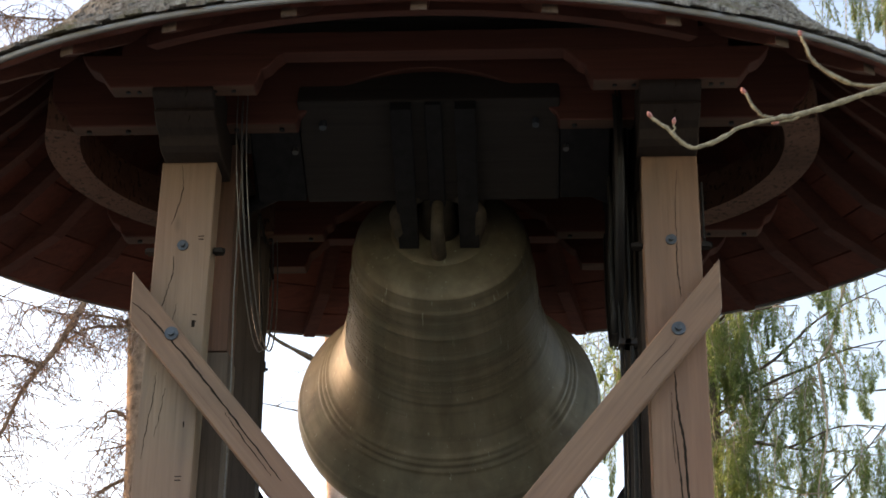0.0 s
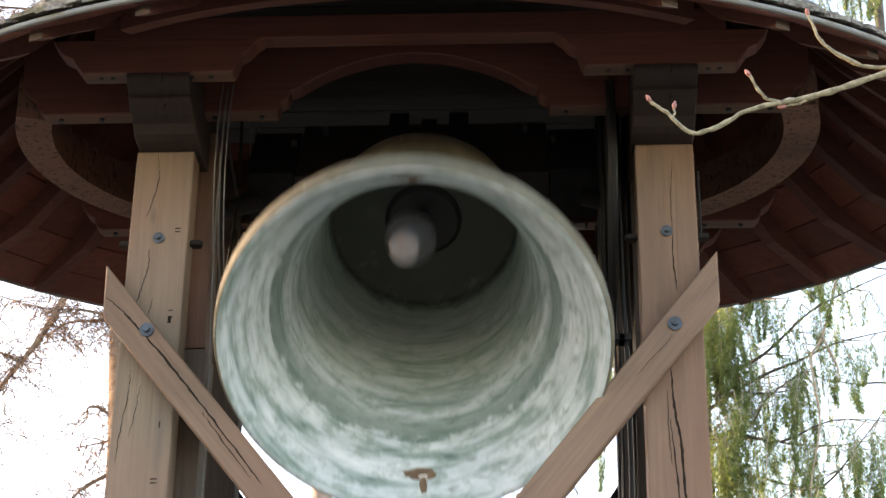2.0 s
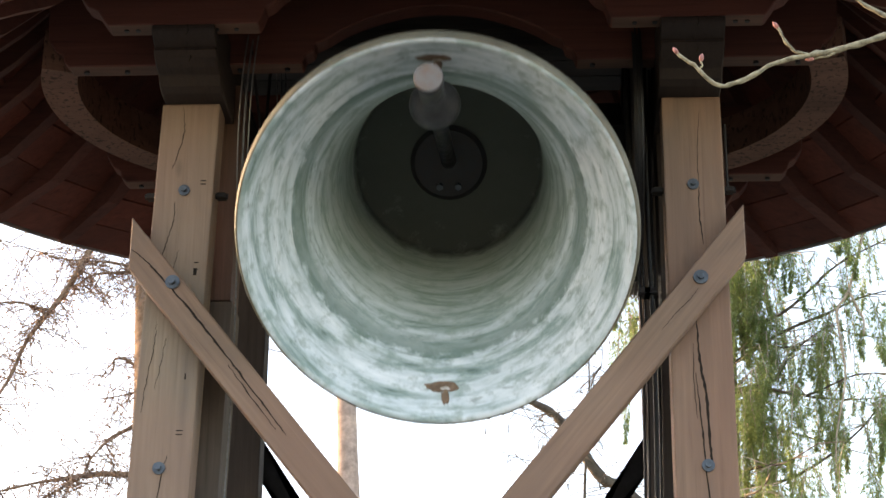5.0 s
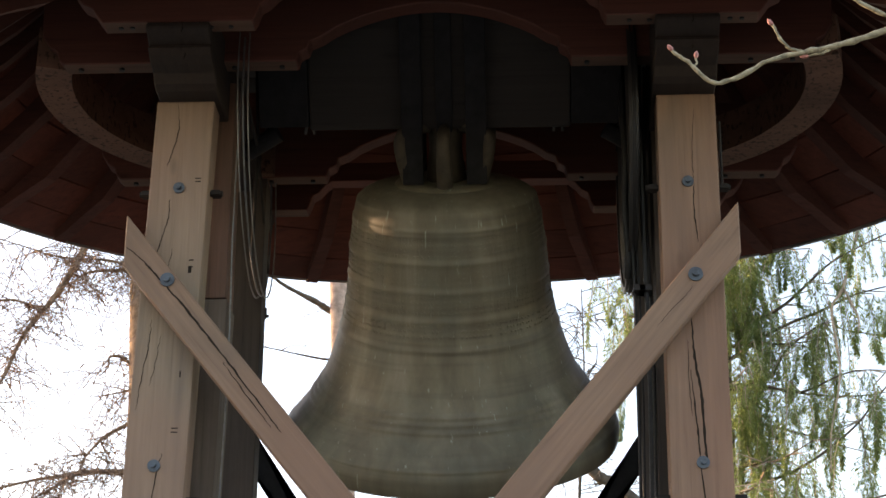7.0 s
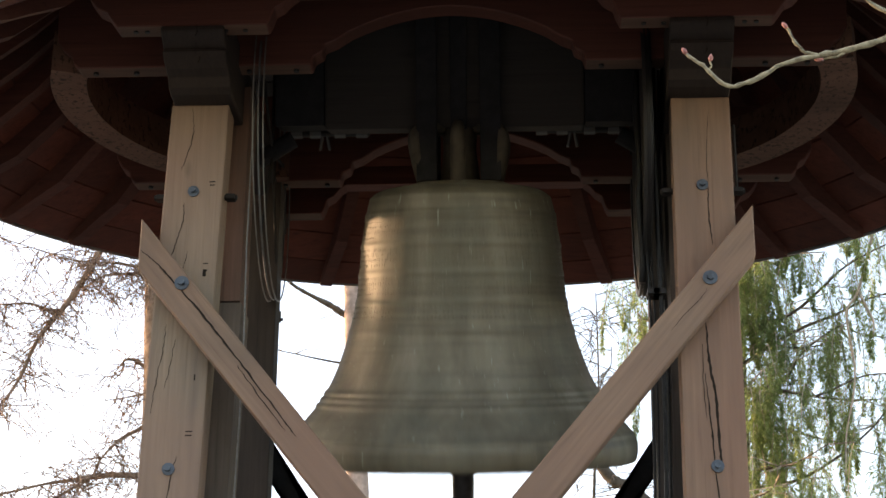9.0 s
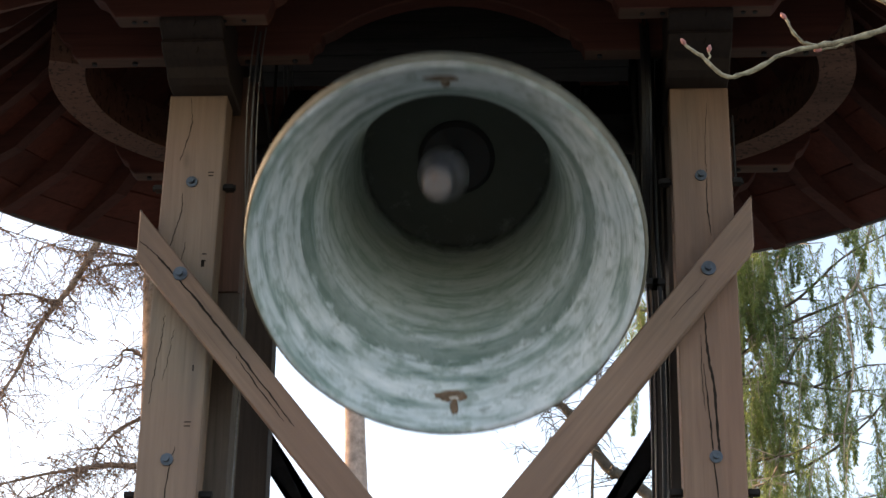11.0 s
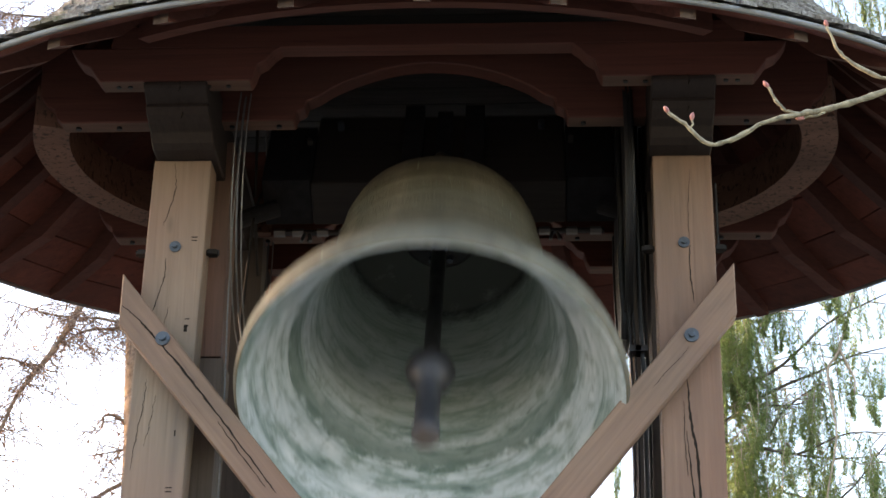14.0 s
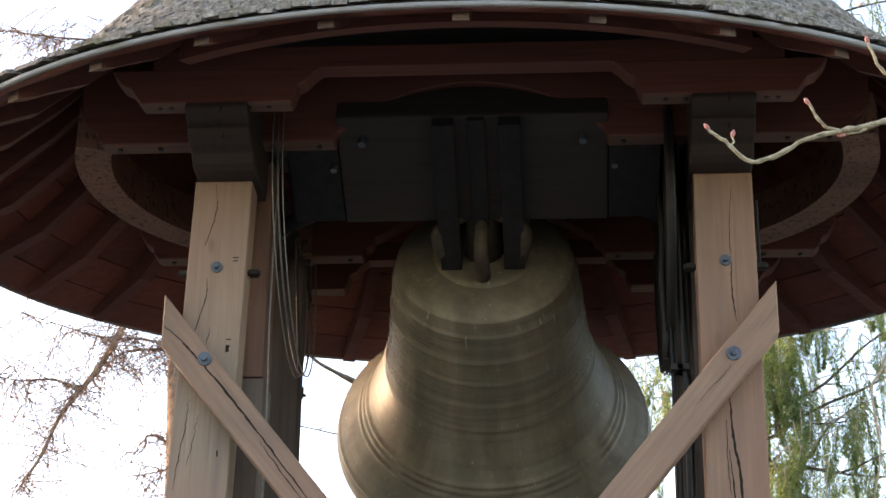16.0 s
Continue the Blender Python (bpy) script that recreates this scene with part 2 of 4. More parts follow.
def needle_material():
    m, n, l, p = material("spruce needles")
    g = n.new("ShaderNodeNewGeometry")
    f = noise_tex(n, l, mapped(n, l, (0.9, 0.9, 0.9)), 1.0, 3)
    c1 = ramp(n, l, g.outputs["Random Per Island"], [(0.0, (0.048, 0.084, 0.030)), (0.5, (0.112, 0.160, 0.056)), (0.85, (0.185, 0.22, 0.078)), (1.0, (0.29, 0.28, 0.12))])
    l.new(mixed(n, l, c1, (0.16, 0.175, 0.05), ramp(n, l, f, [(0.45, (0, 0, 0)), (0.65, (0.6, 0.6, 0.6))])), p.inputs["Base Color"])
    p.inputs["Roughness"].default_value = 0.65
    t, mx = n.new("ShaderNodeBsdfTranslucent"), n.new("ShaderNodeMixShader")
    t.inputs["Color"].default_value = (0.33, 0.44, 0.15, 1)
    mx.inputs[0].default_value = 0.38
    l.new(p.outputs[0], mx.inputs[1])
    l.new(t.outputs[0], mx.inputs[2])
    l.new(mx.outputs[0], n["Material Output"].inputs["Surface"])
    return m


NEEDLES = needle_material()

# ---- mesh helpers ----


def link_mesh(name, bm, mat, parent=None, label="", smooth=False):
    me = bpy.data.meshes.new(name)
    bmesh.ops.recalc_face_normals(bm, faces=bm.faces)
    bm.to_mesh(me)
    bm.free()
    for m in (mat if isinstance(mat, (list, tuple)) else [mat]):
        me.materials.append(m)
    if smooth:
        me.shade_smooth()
    ob = new(name, me)
    ob.parent = parent
    return tagged(ob, label)


def part(name, bm, mat, parent, label="", smooth=False):
    return link_mesh(name, bm, mat, parent, label, smooth)


def thing(name, label, category, at=(0, 0, 0), group="", kind=""):
    e = new(name)
    e.location = at
    return tagged(e, label, category, group, kind)


def box(x0, x1, y0, y1, z0, z1, bevel=0.006, lean=0.0, zref=0.0):
    bm = bmesh.new()
    bmesh.ops.create_cube(bm, size=1)
    for v in bm.verts:
        z = z0 + (v.co.z + 0.5) * (z1 - z0)
        v.co = (x0 + (v.co.x + 0.5) * (x1 - x0) + lean * (z - zref), y0 + (v.co.y + 0.5) * (y1 - y0), z)
    if bevel:
        bmesh.ops.bevel(bm, geom=bm.edges[:], offset=bevel, segments=2, affect="EDGES", profile=0.6)
    return bm


def prism(pts, lo, hi, axis="y", bevel=0.004):
    """A flat outline (u, z) pushed from lo to hi along y (u is x) or along x (u is y)."""
    bm = bmesh.new()
    put = (lambda u, z, d: (u, d, z)) if axis == "y" else (lambda u, z, d: (d, u, z))
    a = [bm.verts.new(put(u, z, lo)) for u, z in pts]
    b = [bm.verts.new(put(u, z, hi)) for u, z in pts]
    k = len(pts)
    bm.faces.new(a)
    bm.faces.new(b[::-1])
    for i in range(k):
        bm.faces.new((a[i], b[i], b[(i + 1) % k], a[(i + 1) % k]))
    if bevel:
        bmesh.ops.recalc_face_normals(bm, faces=bm.faces)
        es = [e for e in bm.edges if e.calc_face_angle(0) > 0.6]
        bmesh.ops.bevel(bm, geom=es, offset=bevel, segments=1, affect="EDGES")
    return bm


def rod(p, q, r0, r1=None, sides=10, bm=None):
    bm = bm or bmesh.new()
    p, q = Vector(p), Vector(q)
    r1 = r0 if r1 is None else r1
    m = (q - p).to_track_quat("Z", "Y").to_matrix().to_4x4()
    m.translation = (p + q) / 2
    bmesh.ops.create_cone(bm, cap_ends=True, segments=sides, radius1=r0, radius2=max(r1, 1e-4), depth=(q - p).length, matrix=m)
    return bm


def tube(points, radii, sides=8, bm=None):
    """A bent tube through the points, closed at its ends."""
    bm = bm or bmesh.new()
    pts = [Vector(p) for p in points]
    rings, side = [], None
    for i, p in enumerate(pts):
        d = (pts[min(i + 1, len(pts) - 1)] - pts[max(i - 1, 0)]).normalized()
        if side is None:
            side = d.orthogonal().normalized()
        side = (side - d * side.dot(d)).normalized()
        other = d.cross(side)
        r = radii[i] if isinstance(radii, (list, tuple)) else radii
        rings.append([bm.verts.new(p + r * (math.cos(a) * side + math.sin(a) * other)) for a in (2 * math.pi * k / sides for k in range(sides))])
    for a, b in zip(rings, rings[1:]):
        for k in range(sides):
            bm.faces.new((a[k], a[(k + 1) % sides], b[(k + 1) % sides], b[k]))
    bm.faces.new(rings[0][::-1])
    bm.faces.new(rings[-1])
    return bm


def lathe(profile, steps=96, bm=None, mats=None):
    """Turns (r, z) points round the z axis."""
    bm = bm or bmesh.new()
    rings = []
    for r, z in profile:
        if r < 1e-6:
            rings.append([bm.verts.new((0, 0, z))])
        else:
            rings.append([bm.verts.new((r * math.cos(a), r * math.sin(a), z)) for a in (2 * math.pi * k / steps for k in range(steps))])
    for i, (a, b) in enumerate(zip(rings, rings[1:])):
        for k in range(steps):
            j = (k + 1) % steps
            vs = [a[k], a[j], b[j], b[k]] if len(a) > 1 and len(b) > 1 else ([a[0], b[j], b[k]] if len(a) == 1 else [a[k], a[j], b[0]])
            f = bm.faces.new(vs)
            if mats:
                f.material_index = mats[i]
    return bm


def smoothed(pts, steps):
    """Points on a smooth curve through pts."""
    out = []
    for i in range(len(pts) - 1):
        p0, p1, p2, p3 = (Vector(pts[max(i - 1, 0)]), Vector(pts[i]), Vector(pts[i + 1]), Vector(pts[min(i + 2, len(pts) - 1)]))
        for k in range(steps):
            t = k / steps
            out.append(0.5 * (2 * p1 + (p2 - p0) * t + (2 * p0 - 5 * p1 + 4 * p2 - p3) * t * t + (3 * p1 - p0 - 3 * p2 + p3) * t ** 3))
    out.append(Vector(pts[-1]))
    return out


def crack(pts, y, width, parent, rng, wave=0.004):
    """A drying crack: a jagged wedge of shadowed wood on a face that looks towards -y."""
    bm = bmesh.new()
    line = smoothed([(x, 0, z) for x, z in pts], 9)
    last, k = None, len(line) - 1
    for i, p in enumerate(line):
        w = width * (0.25 + 0.75 * math.sin(math.pi * min(1, max(0.02, i / k))) ** 0.7) * rng.uniform(0.55, 1.2)
        dx = rng.uniform(-wave, wave)
        row = [bm.verts.new((p.x + dx + s * w / 2, y + d, p.z)) for s, d in ((-1, 0.002), (-0.7, -0.0012), (0.7, -0.0012), (1, 0.002))]
        if last:
            for j in range(3):
                bm.faces.new((last[j], last[j + 1], row[j + 1], row[j]))
        last = row
    return part("crack", bm, CRACK, parent)


def bolt(x, y, z, parent, r=0.0175):
    """A washer with a bolt head, facing -y."""
    w = part("washer", rod((x, y, z), (x, y - 0.006, z), r, sides=20), STEEL, parent)
    part("bolt_head", rod((x, y - 0.006, z), (x, y - 0.018, z), r * 0.48, sides=6), STEEL, w)
    return w


RNG = random.Random(7)

# ---- ground ----


def build_ground():
    bm = bmesh.new()
    xs = [-600, -200, -60, -20, -8, -4, -2, 0, 2, 4, 8, 20, 60, 200, 600]
    grid = [[bm.verts.new((x, y, 0.04 * noise.noise((x * 0.3, y * 0.3, 0)) if abs(x) < 50 and abs(y) < 50 else 0)) for x in xs] for y in xs]
    for a, b in zip(grid, grid[1:]):
        for i in range(len(xs) - 1):
            bm.faces.new((a[i], a[i + 1], b[i + 1], b[i]))
    tagged(link_mesh("ground", bm, EARTH), "grassy ground round the belfry", "ground", kind="structure")


def build_sun_blocker():
    """An unseen plain wall, added far off on the sun's side to block its low light."""
    across = Vector((SUN_TO.y, -SUN_TO.x, 0)).normalized()
    mid = Vector((SUN_TO.x, SUN_TO.y, 0)).normalized() * 13.0 + Vector((0, 0.5, 0))
    bm = bmesh.new()
    back = Vector((SUN_TO.x, SUN_TO.y, 0)).normalized() * 0.4
    tops = [-7, -5.5, -4, -2.6, -1.5, -0.6, 0.3, 1.4, 2.6, 4, 5.5, 7]
    rows = []
    for k, u in enumerate(tops):
        z = 6.14 + 0.10 * math.sin(k * 2.3)
        p = mid + across * u
        rows.append([bm.verts.new((q.x, q.y, h)) for q, h in ((p, 0), (p, z), (p + back, z), (p + back, 0))])
    for a, b in zip(rows, rows[1:]):
        for j in range(4):
            bm.faces.new((a[j], a[(j + 1) % 4], b[(j + 1) % 4], b[j]))
    bm.faces.new(rows[0])
    bm.faces.new(rows[-1][::-1])
    tagged(link_mesh("blocker_wall", bm, PLASTER), "plain unseen wall added to block the low sun", "wall", kind="structure")


# ---- belfry ----
YC = 0.50            # middle of the belfry, front to back
POST_X, HALF = 0.777, 0.09
POST_TOP, BEAM_Z, EAVE_Z = 4.152, 4.29, 4.25
EAVE_A, EAVE_B = 1.91, 1.36
LEAN = 0.021


def lean_x(z, side):
    return LEAN * (z - 3.75) if side < 0 else 0.0


def build_posts(belfry):
    for side in (-1, 1):
        k = LEAN if side < 0 else 0.0
        x = side * POST_X
        front = part("front_post", box(x - HALF, x + HALF, 0, 0.105, 0, POST_TOP, 0.006, k, 3.75), POST_WOOD if side < 0 else RED_POST_WOOD, belfry,
                     "weathered pale brown front post with drying cracks" if side < 0 else "weathered red brown front post with long drying cracks")
        bolt(x - 0.004 * side, 0, 3.857, front)
        bolt(x + (-0.018 if side < 0 else 0.004), 0, 2.982, front, 0.0185)
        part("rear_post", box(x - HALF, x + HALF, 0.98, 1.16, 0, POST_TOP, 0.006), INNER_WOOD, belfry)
        # a second upright behind the front post, in two lengths
        xi, yi, hi = (-0.724, 0.15, 0.085) if side < 0 else (0.752, 0.26, 0.068)
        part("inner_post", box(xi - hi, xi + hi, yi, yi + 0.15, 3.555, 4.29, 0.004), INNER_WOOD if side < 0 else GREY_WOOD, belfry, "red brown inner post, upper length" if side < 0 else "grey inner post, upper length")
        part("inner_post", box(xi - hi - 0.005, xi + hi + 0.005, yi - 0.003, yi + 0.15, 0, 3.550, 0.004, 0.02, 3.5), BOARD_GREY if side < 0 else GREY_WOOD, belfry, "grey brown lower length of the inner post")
        part("grey_upright", box(side * 0.70 - 0.05, side * 0.70 + (0.09 if side < 0 else 0.05), 0.70, 0.80, 0, 4.2, 0.004), GREY_WOOD, belfry, "dark grey brown upright")
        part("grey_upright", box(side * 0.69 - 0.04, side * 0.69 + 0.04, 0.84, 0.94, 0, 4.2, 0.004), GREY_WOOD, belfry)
        # clamps: threaded bars through the timber
        for z, r in ((3.858, 0.010), (2.89, 0.012)):
            for s in (-1, 1):
                xx = x + s * (HALF + 0.018) + (lean_x(z, side))
                c = part("clamp", rod((xx - 0.02, 0.05, z), (xx + 0.02, 0.05, z), r, sides=8), WHEEL_BLACK, belfry)
                part("clamp_plate", box(xx - 0.014, xx + 0.014, 0.035, 0.070, z - 0.008, z + 0.008, 0.002), WHEEL_BLACK, c)
                if z > 3.5 and (side < 0 or s < 0):
                    continue
                part("clamp_rod", rod((xx - 0.004, 0.05, z), (xx - 0.004, 0.05, z + (0.22 if z > 3.5 else -0.08)), 0.005, sides=6), WHEEL_BLACK, c)
    fl, fr = [o for o in belfry.children if o.name.startswith("front_post")]
    for pts, w in (([(-0.79, 4.14), (-0.785, 4.05), (-0.80, 3.98), (-0.815, 3.93)], 0.005), ([(-0.80, 3.82), (-0.802, 3.75), (-0.825, 3.66), (-0.84, 3.58)], 0.006),
                   ([(-0.78, 3.66), (-0.80, 3.55), (-0.81, 3.45)], 0.004), ([(-0.83, 3.43), (-0.835, 3.35), (-0.85, 3.24), (-0.86, 3.15)], 0.004),
                   ([(-0.80, 3.38), (-0.81, 3.30), (-0.825, 3.22)], 0.003), ([(-0.775, 3.02), (-0.79, 2.94), (-0.80, 2.82)], 0.007)):
        crack(pts, 0, w * 0.7, fl, RNG, 0.0022)
    for pts, w in (([(0.79, 3.85), (0.788, 3.75), (0.797, 3.66)], 0.005), ([(0.765, 3.42), (0.770, 3.30), (0.785, 3.18), (0.790, 3.05), (0.793, 2.98)], 0.012),
                   ([(0.757, 3.26), (0.768, 3.10), (0.775, 2.98), (0.785, 2.82)], 0.007), ([(0.752, 3.35), (0.751, 3.22), (0.757, 3.12)], 0.003), ([(0.80, 4.10), (0.79, 3.95), (0.79, 3.86)], 0.0025)):
        crack(pts, 0, w * 1.05, fr, RNG, 0.0014)


def build_shading(belfry):
    """Grey boards added under the rafters, standing in for the shade over the bell."""
    shading = part("loft_beam", box(-0.80, -0.74, 0.05, 1.20, 4.80, 4.90, 0.003), SHADING_WOOD, belfry, "added grey boards over the bell, dark in place of shade")
    part("loft_beam", box(0.74, 0.80, 0.05, 1.20, 4.80, 4.90, 0.003), SHADING_WOOD, belfry)
    for k in range(9):
        y = 0.07 + 0.125 * k
        part("loft_board", box(-0.80, 0.80, y, y + 0.119, 4.775, 4.797, 0.003), SHADING_WOOD, shading)


def build_marks(belfry):
    post = [o for o in belfry.children if o.name.startswith("front_post")][0]
    for x, z, w, h in ((-0.716, 3.889, 0.018, 0.003), (-0.716, 3.878, 0.016, 0.003), (-0.725, 3.59, 0.010, 0.022), (-0.722, 3.62, 0.014, 0.003), (-0.722, 3.598, 0.012, 0.003),
                       (-0.742, 3.095, 0.020, 0.003), (-0.743, 3.083, 0.019, 0.003), (-0.735, 3.26, 0.004, 0.018)):
        part("carpenter_mark", box(x - w / 2, x + w / 2, -0.0015, 0.002, z - h / 2, z + h / 2, 0), CRACK, post)
    rear = [o for o in belfry.children if o.name.startswith("rear_post")][0]
    part("peg", rod((-0.69, 1.02, 3.81), (-0.63, 1.02, 3.81), 0.006, sides=6), IRON, rear)
    part("peg_head", rod((-0.645, 1.02, 3.80), (-0.645, 1.02, 3.84), 0.008, sides=6), IRON, rear)


def build_braces(belfry):
    """The two front braces with square-cut upper ends, and the rear pair blackened as silhouettes."""
    for side in (-1, 1):
        top, low = 3.746 + (0.02 if side > 0 else 0), 2.70
        x0, slope = side * 0.914, 1.235
        end = (top - low) / slope
        cut, d = 0.165, 0.165
        pts = [(x0, top), (x0, top - cut), (x0 - side * (top - cut - low) / slope, low), (x0 - side * (top - low) / slope, low)]
        turn = Matrix.Rotation(side * math.atan2(1, slope), 4, "Y")
        bm = prism(pts, -0.062, -0.001, "y", 0.004)
        bmesh.ops.transform(bm, matrix=turn.inverted(), verts=bm.verts)
        b = part("brace", bm, BRACE_WOOD, belfry, "pale brown diagonal brace bolted over the post")
        b.matrix_basis = turn
        bolt(side * 0.778, -0.062, 3.533, b, 0.0215)
        if side < 0:
            crack([(-0.908, 3.64), (-0.86, 3.60), (-0.80, 3.535), (-0.70, 3.42), (-0.62, 3.32), (-0.50, 3.165), (-0.42, 3.06)], -0.062, 0.0105, b, RNG, 0.0022)
            crack([(-0.60, 3.275), (-0.52, 3.165), (-0.45, 3.075)], -0.062, 0.005, b, RNG, 0.002)
        else:
            crack([(0.66, 3.37), (0.70, 3.42), (0.74, 3.46), (0.77, 3.50)], -0.062, 0.003, b, RNG, 0.002)
        for o in b.children:
            o.matrix_basis = turn.inverted()
        r = [(side * 0.70, 3.44), (side * 0.70, 3.30), (side * (0.70 - 0.55), 2.62), (side * (0.70 - 0.44), 2.62)]
        # black on the rear brace stands in for its backlit shade
        part("rear_brace", prism(r, 1.02, 1.10, "y", 0.003), YOKE_WOOD, belfry, "rear brace, blackened as a silhouette")
    rail = part("rail", box(-0.945, 0.91, -0.058, -0.002, 2.60, 2.815, 0.006), RAIL_WOOD, belfry, "pale brown horizontal rail across the posts")
    part("rear_rail", box(-0.945, 0.91, 1.161, 1.22, 2.50, 2.66, 0.006), RAIL_WOOD, belfry)


def beam_outline(low, half, arch_half, arch_rise, height, step=0.055, end_step=0.05):
    """A beam with profiled ends and an arch cut out of its middle: one half is mirrored."""
    z0, z1 = low, low + height
    right = [(arch_half, z0), (half, z0), (half + end_step * 0.35, z0 + 0.018), (half + end_step * 0.5, z0 + 0.045), (half + end_step, z0 + 0.06),
             (half + end_step * 1.5, z0 + 0.10), (half + end_step * 1.7, z1)]
    arch = [(arch_half, z0), (arch_half - 0.008, z0 + 0.03), (arch_half - 0.035, z0 + 0.045), (arch_half - 0.04, z0 + 0.07)]
    n, xa, za = 8, arch_half - 0.075, z0 + 0.085
    for k in range(n):
        a = k / n
        arch.append((xa * (1 - a), za + (arch_rise - 0.085) * math.sin(a * math.pi / 2) ** 0.8))
    arch.append((0.0, z0 + arch_rise))
    left_arch = [(-x, z) for x, z in arch[:-1]]
    return arch[::-1][0:1] + arch[::-1][1:] + right[1:] + [(-x, z) for x, z in reversed(right[1:])] + left_arch


def pale_below(bm):
    """Gives the lowest flat faces of a beam a paler wood."""
    bm.normal_update()
    for f in bm.faces:
        if abs(f.normal.z) > 0.9 and f.calc_center_median().z < BEAM_Z + 0.03:
            f.material_index = 1
    return bm


def build_beams(belfry):
    low = beam_outline(BEAM_Z + 0.008, 1.17, 0.43, 0.20, 0.27)
    for y0, y1 in ((0.02, 0.09), (0.91, 0.98)):
        part("arched_beam", pale_below(prism(low, y0, y1, "y", 0.004)), [BEAM_WOOD, SOFFIT_WOOD], belfry, "red brown tie beam with an arch cut out")
    for y0, y1 in ((-0.26, -0.19), (1.19, 1.26)):
        for s in (-1, 1):
            # a profiled corbel timber under the plate, one over each post
            u = [(0.53, 0.0), (0.985, 0.0), (1.0, 0.02), (1.02, 0.05), (1.05, 0.065), (1.07, 0.09), (1.085, 0.115), (0.44, 0.115), (0.465, 0.095), (0.485, 0.07), (0.51, 0.055), (0.52, 0.02)]
            part("corbel_timber", pale_below(prism([(s * a, BEAM_Z + b) for a, b in u], y0, y1, "y", 0.003)), [BEAM_WOOD, SOFFIT_WOOD], belfry, "red brown profiled corbel timber")
        part("wall_plate", box(-0.96, 0.96, y0 + 0.002, y1 - 0.002, BEAM_Z + 0.115, BEAM_Z + 0.19, 0.004), BEAM_WOOD, belfry, "red brown wall plate")
    bm, last = bmesh.new(), None
    for k in range(31):
        a = -0.60 + 1.20 * k / 30
        ring = [bm.verts.new((EAVE_A * u * math.sin(a), YC - EAVE_B * u * math.cos(a), z)) for u, z in ((0.79, 4.365), (0.79, 4.44), (0.765, 4.44), (0.765, 4.365))]
        if last:
            for j in range(4):
                bm.faces.new((last[j], last[(j + 1) % 4], ring[(j + 1) % 4], ring[j]))
        else:
            bm.faces.new(ring)
        last = ring
    bm.faces.new(last[::-1])
    part("curved_plate", bm, RAFTER_WOOD, belfry, "curved red brown plate under the rafters")
    for s in (-1, 1):
        # cross beam along the depth with profiled ends over the posts
        x = s * POST_X + (0.022 if s < 0 else -0.006)
        f = [(0.0, POST_TOP), (-0.07, POST_TOP), (-0.10, POST_TOP + 0.010), (-0.125, POST_TOP + 0.035), (-0.165, POST_TOP + 0.042), (-0.20, POST_TOP + 0.056),
             (-0.222, POST_TOP + 0.074), (-0.210, POST_TOP + 0.084), (-0.222, POST_TOP + 0.090), (-0.240, POST_TOP + 0.098), (-0.268, POST_TOP + 0.115), (-0.268, POST_TOP + 0.134), (-0.18, POST_TOP + 0.134), (-0.18, POST_TOP + 0.22)]
        pts = f + [(2 * YC - y, z) for y, z in reversed(f)]
        c = part("cross_beam", prism(pts, x - 0.096, x + 0.096, "x", 0.004), CROSS_WOOD, belfry, "dark brown cross beam with profiled ends")
        for lo, hi, yy in ((0.098, 0.134, -0.2685), (0.040, 0.076, -0.205)):
            crack([(x + 0.012, POST_TOP + hi), (x + 0.016, POST_TOP + (lo + hi) / 2), (x + 0.011, POST_TOP + lo)], yy, 0.004, c, RNG, 0.001)
        # bow of laminated timber from the front beam to the rear beam
        bm, last = bmesh.new(), None
        for k in range(25):
            a = radians(-19 + k * (19 + 86) / 24)
            ring = []
            for r, z in ((0.73, 0.0), (0.73, 0.14), (0.615, 0.14), (0.615, 0.0)):
                ring.append(bm.verts.new((s * (0.57 + r * math.cos(a)), 0.27 + r * math.sin(a), BEAM_Z + 0.01 + z)))
            if last:
                for j in range(4):
                    bm.faces.new((last[j], last[(j + 1) % 4], ring[(j + 1) % 4], ring[j]))
            else:
                bm.faces.new(ring)
            last = ring
        bm.faces.new(last[::-1])
        part("bow", bm, BOW_WOOD, belfry, "curved laminated bow timber")
    for x in (-0.935, -0.90, -0.66, -0.60, 0.60, 0.66, 0.90, 0.935):
        part("bolt_head", rod((x, -0.225, BEAM_Z + 0.004), (x, -0.225, BEAM_Z - 0.004), 0.008, sides=6), IRON, belfry)
    for x in (-1.12, -0.99, -0.63, 0.63, 0.99, 1.12, -0.48, 0.48):
        for y in (0.055, 0.945):
            part("bolt_head", rod((x, y, BEAM_Z + 0.01), (x, y, BEAM_Z), 0.009, sides=6), IRON, belfry)


# roof: an oval bell-cast hood
def roof_point(a, s, lift=0.0):
    """a: angle round the oval, s: 1 at the eaves and 0 at the top."""
    rise = 1 - s
    z = EAVE_Z + 0.98 * rise + 2.1 * rise * rise + lift
    return Vector((EAVE_A * s * math.sin(a), YC - EAVE_B * s * math.cos(a), z))


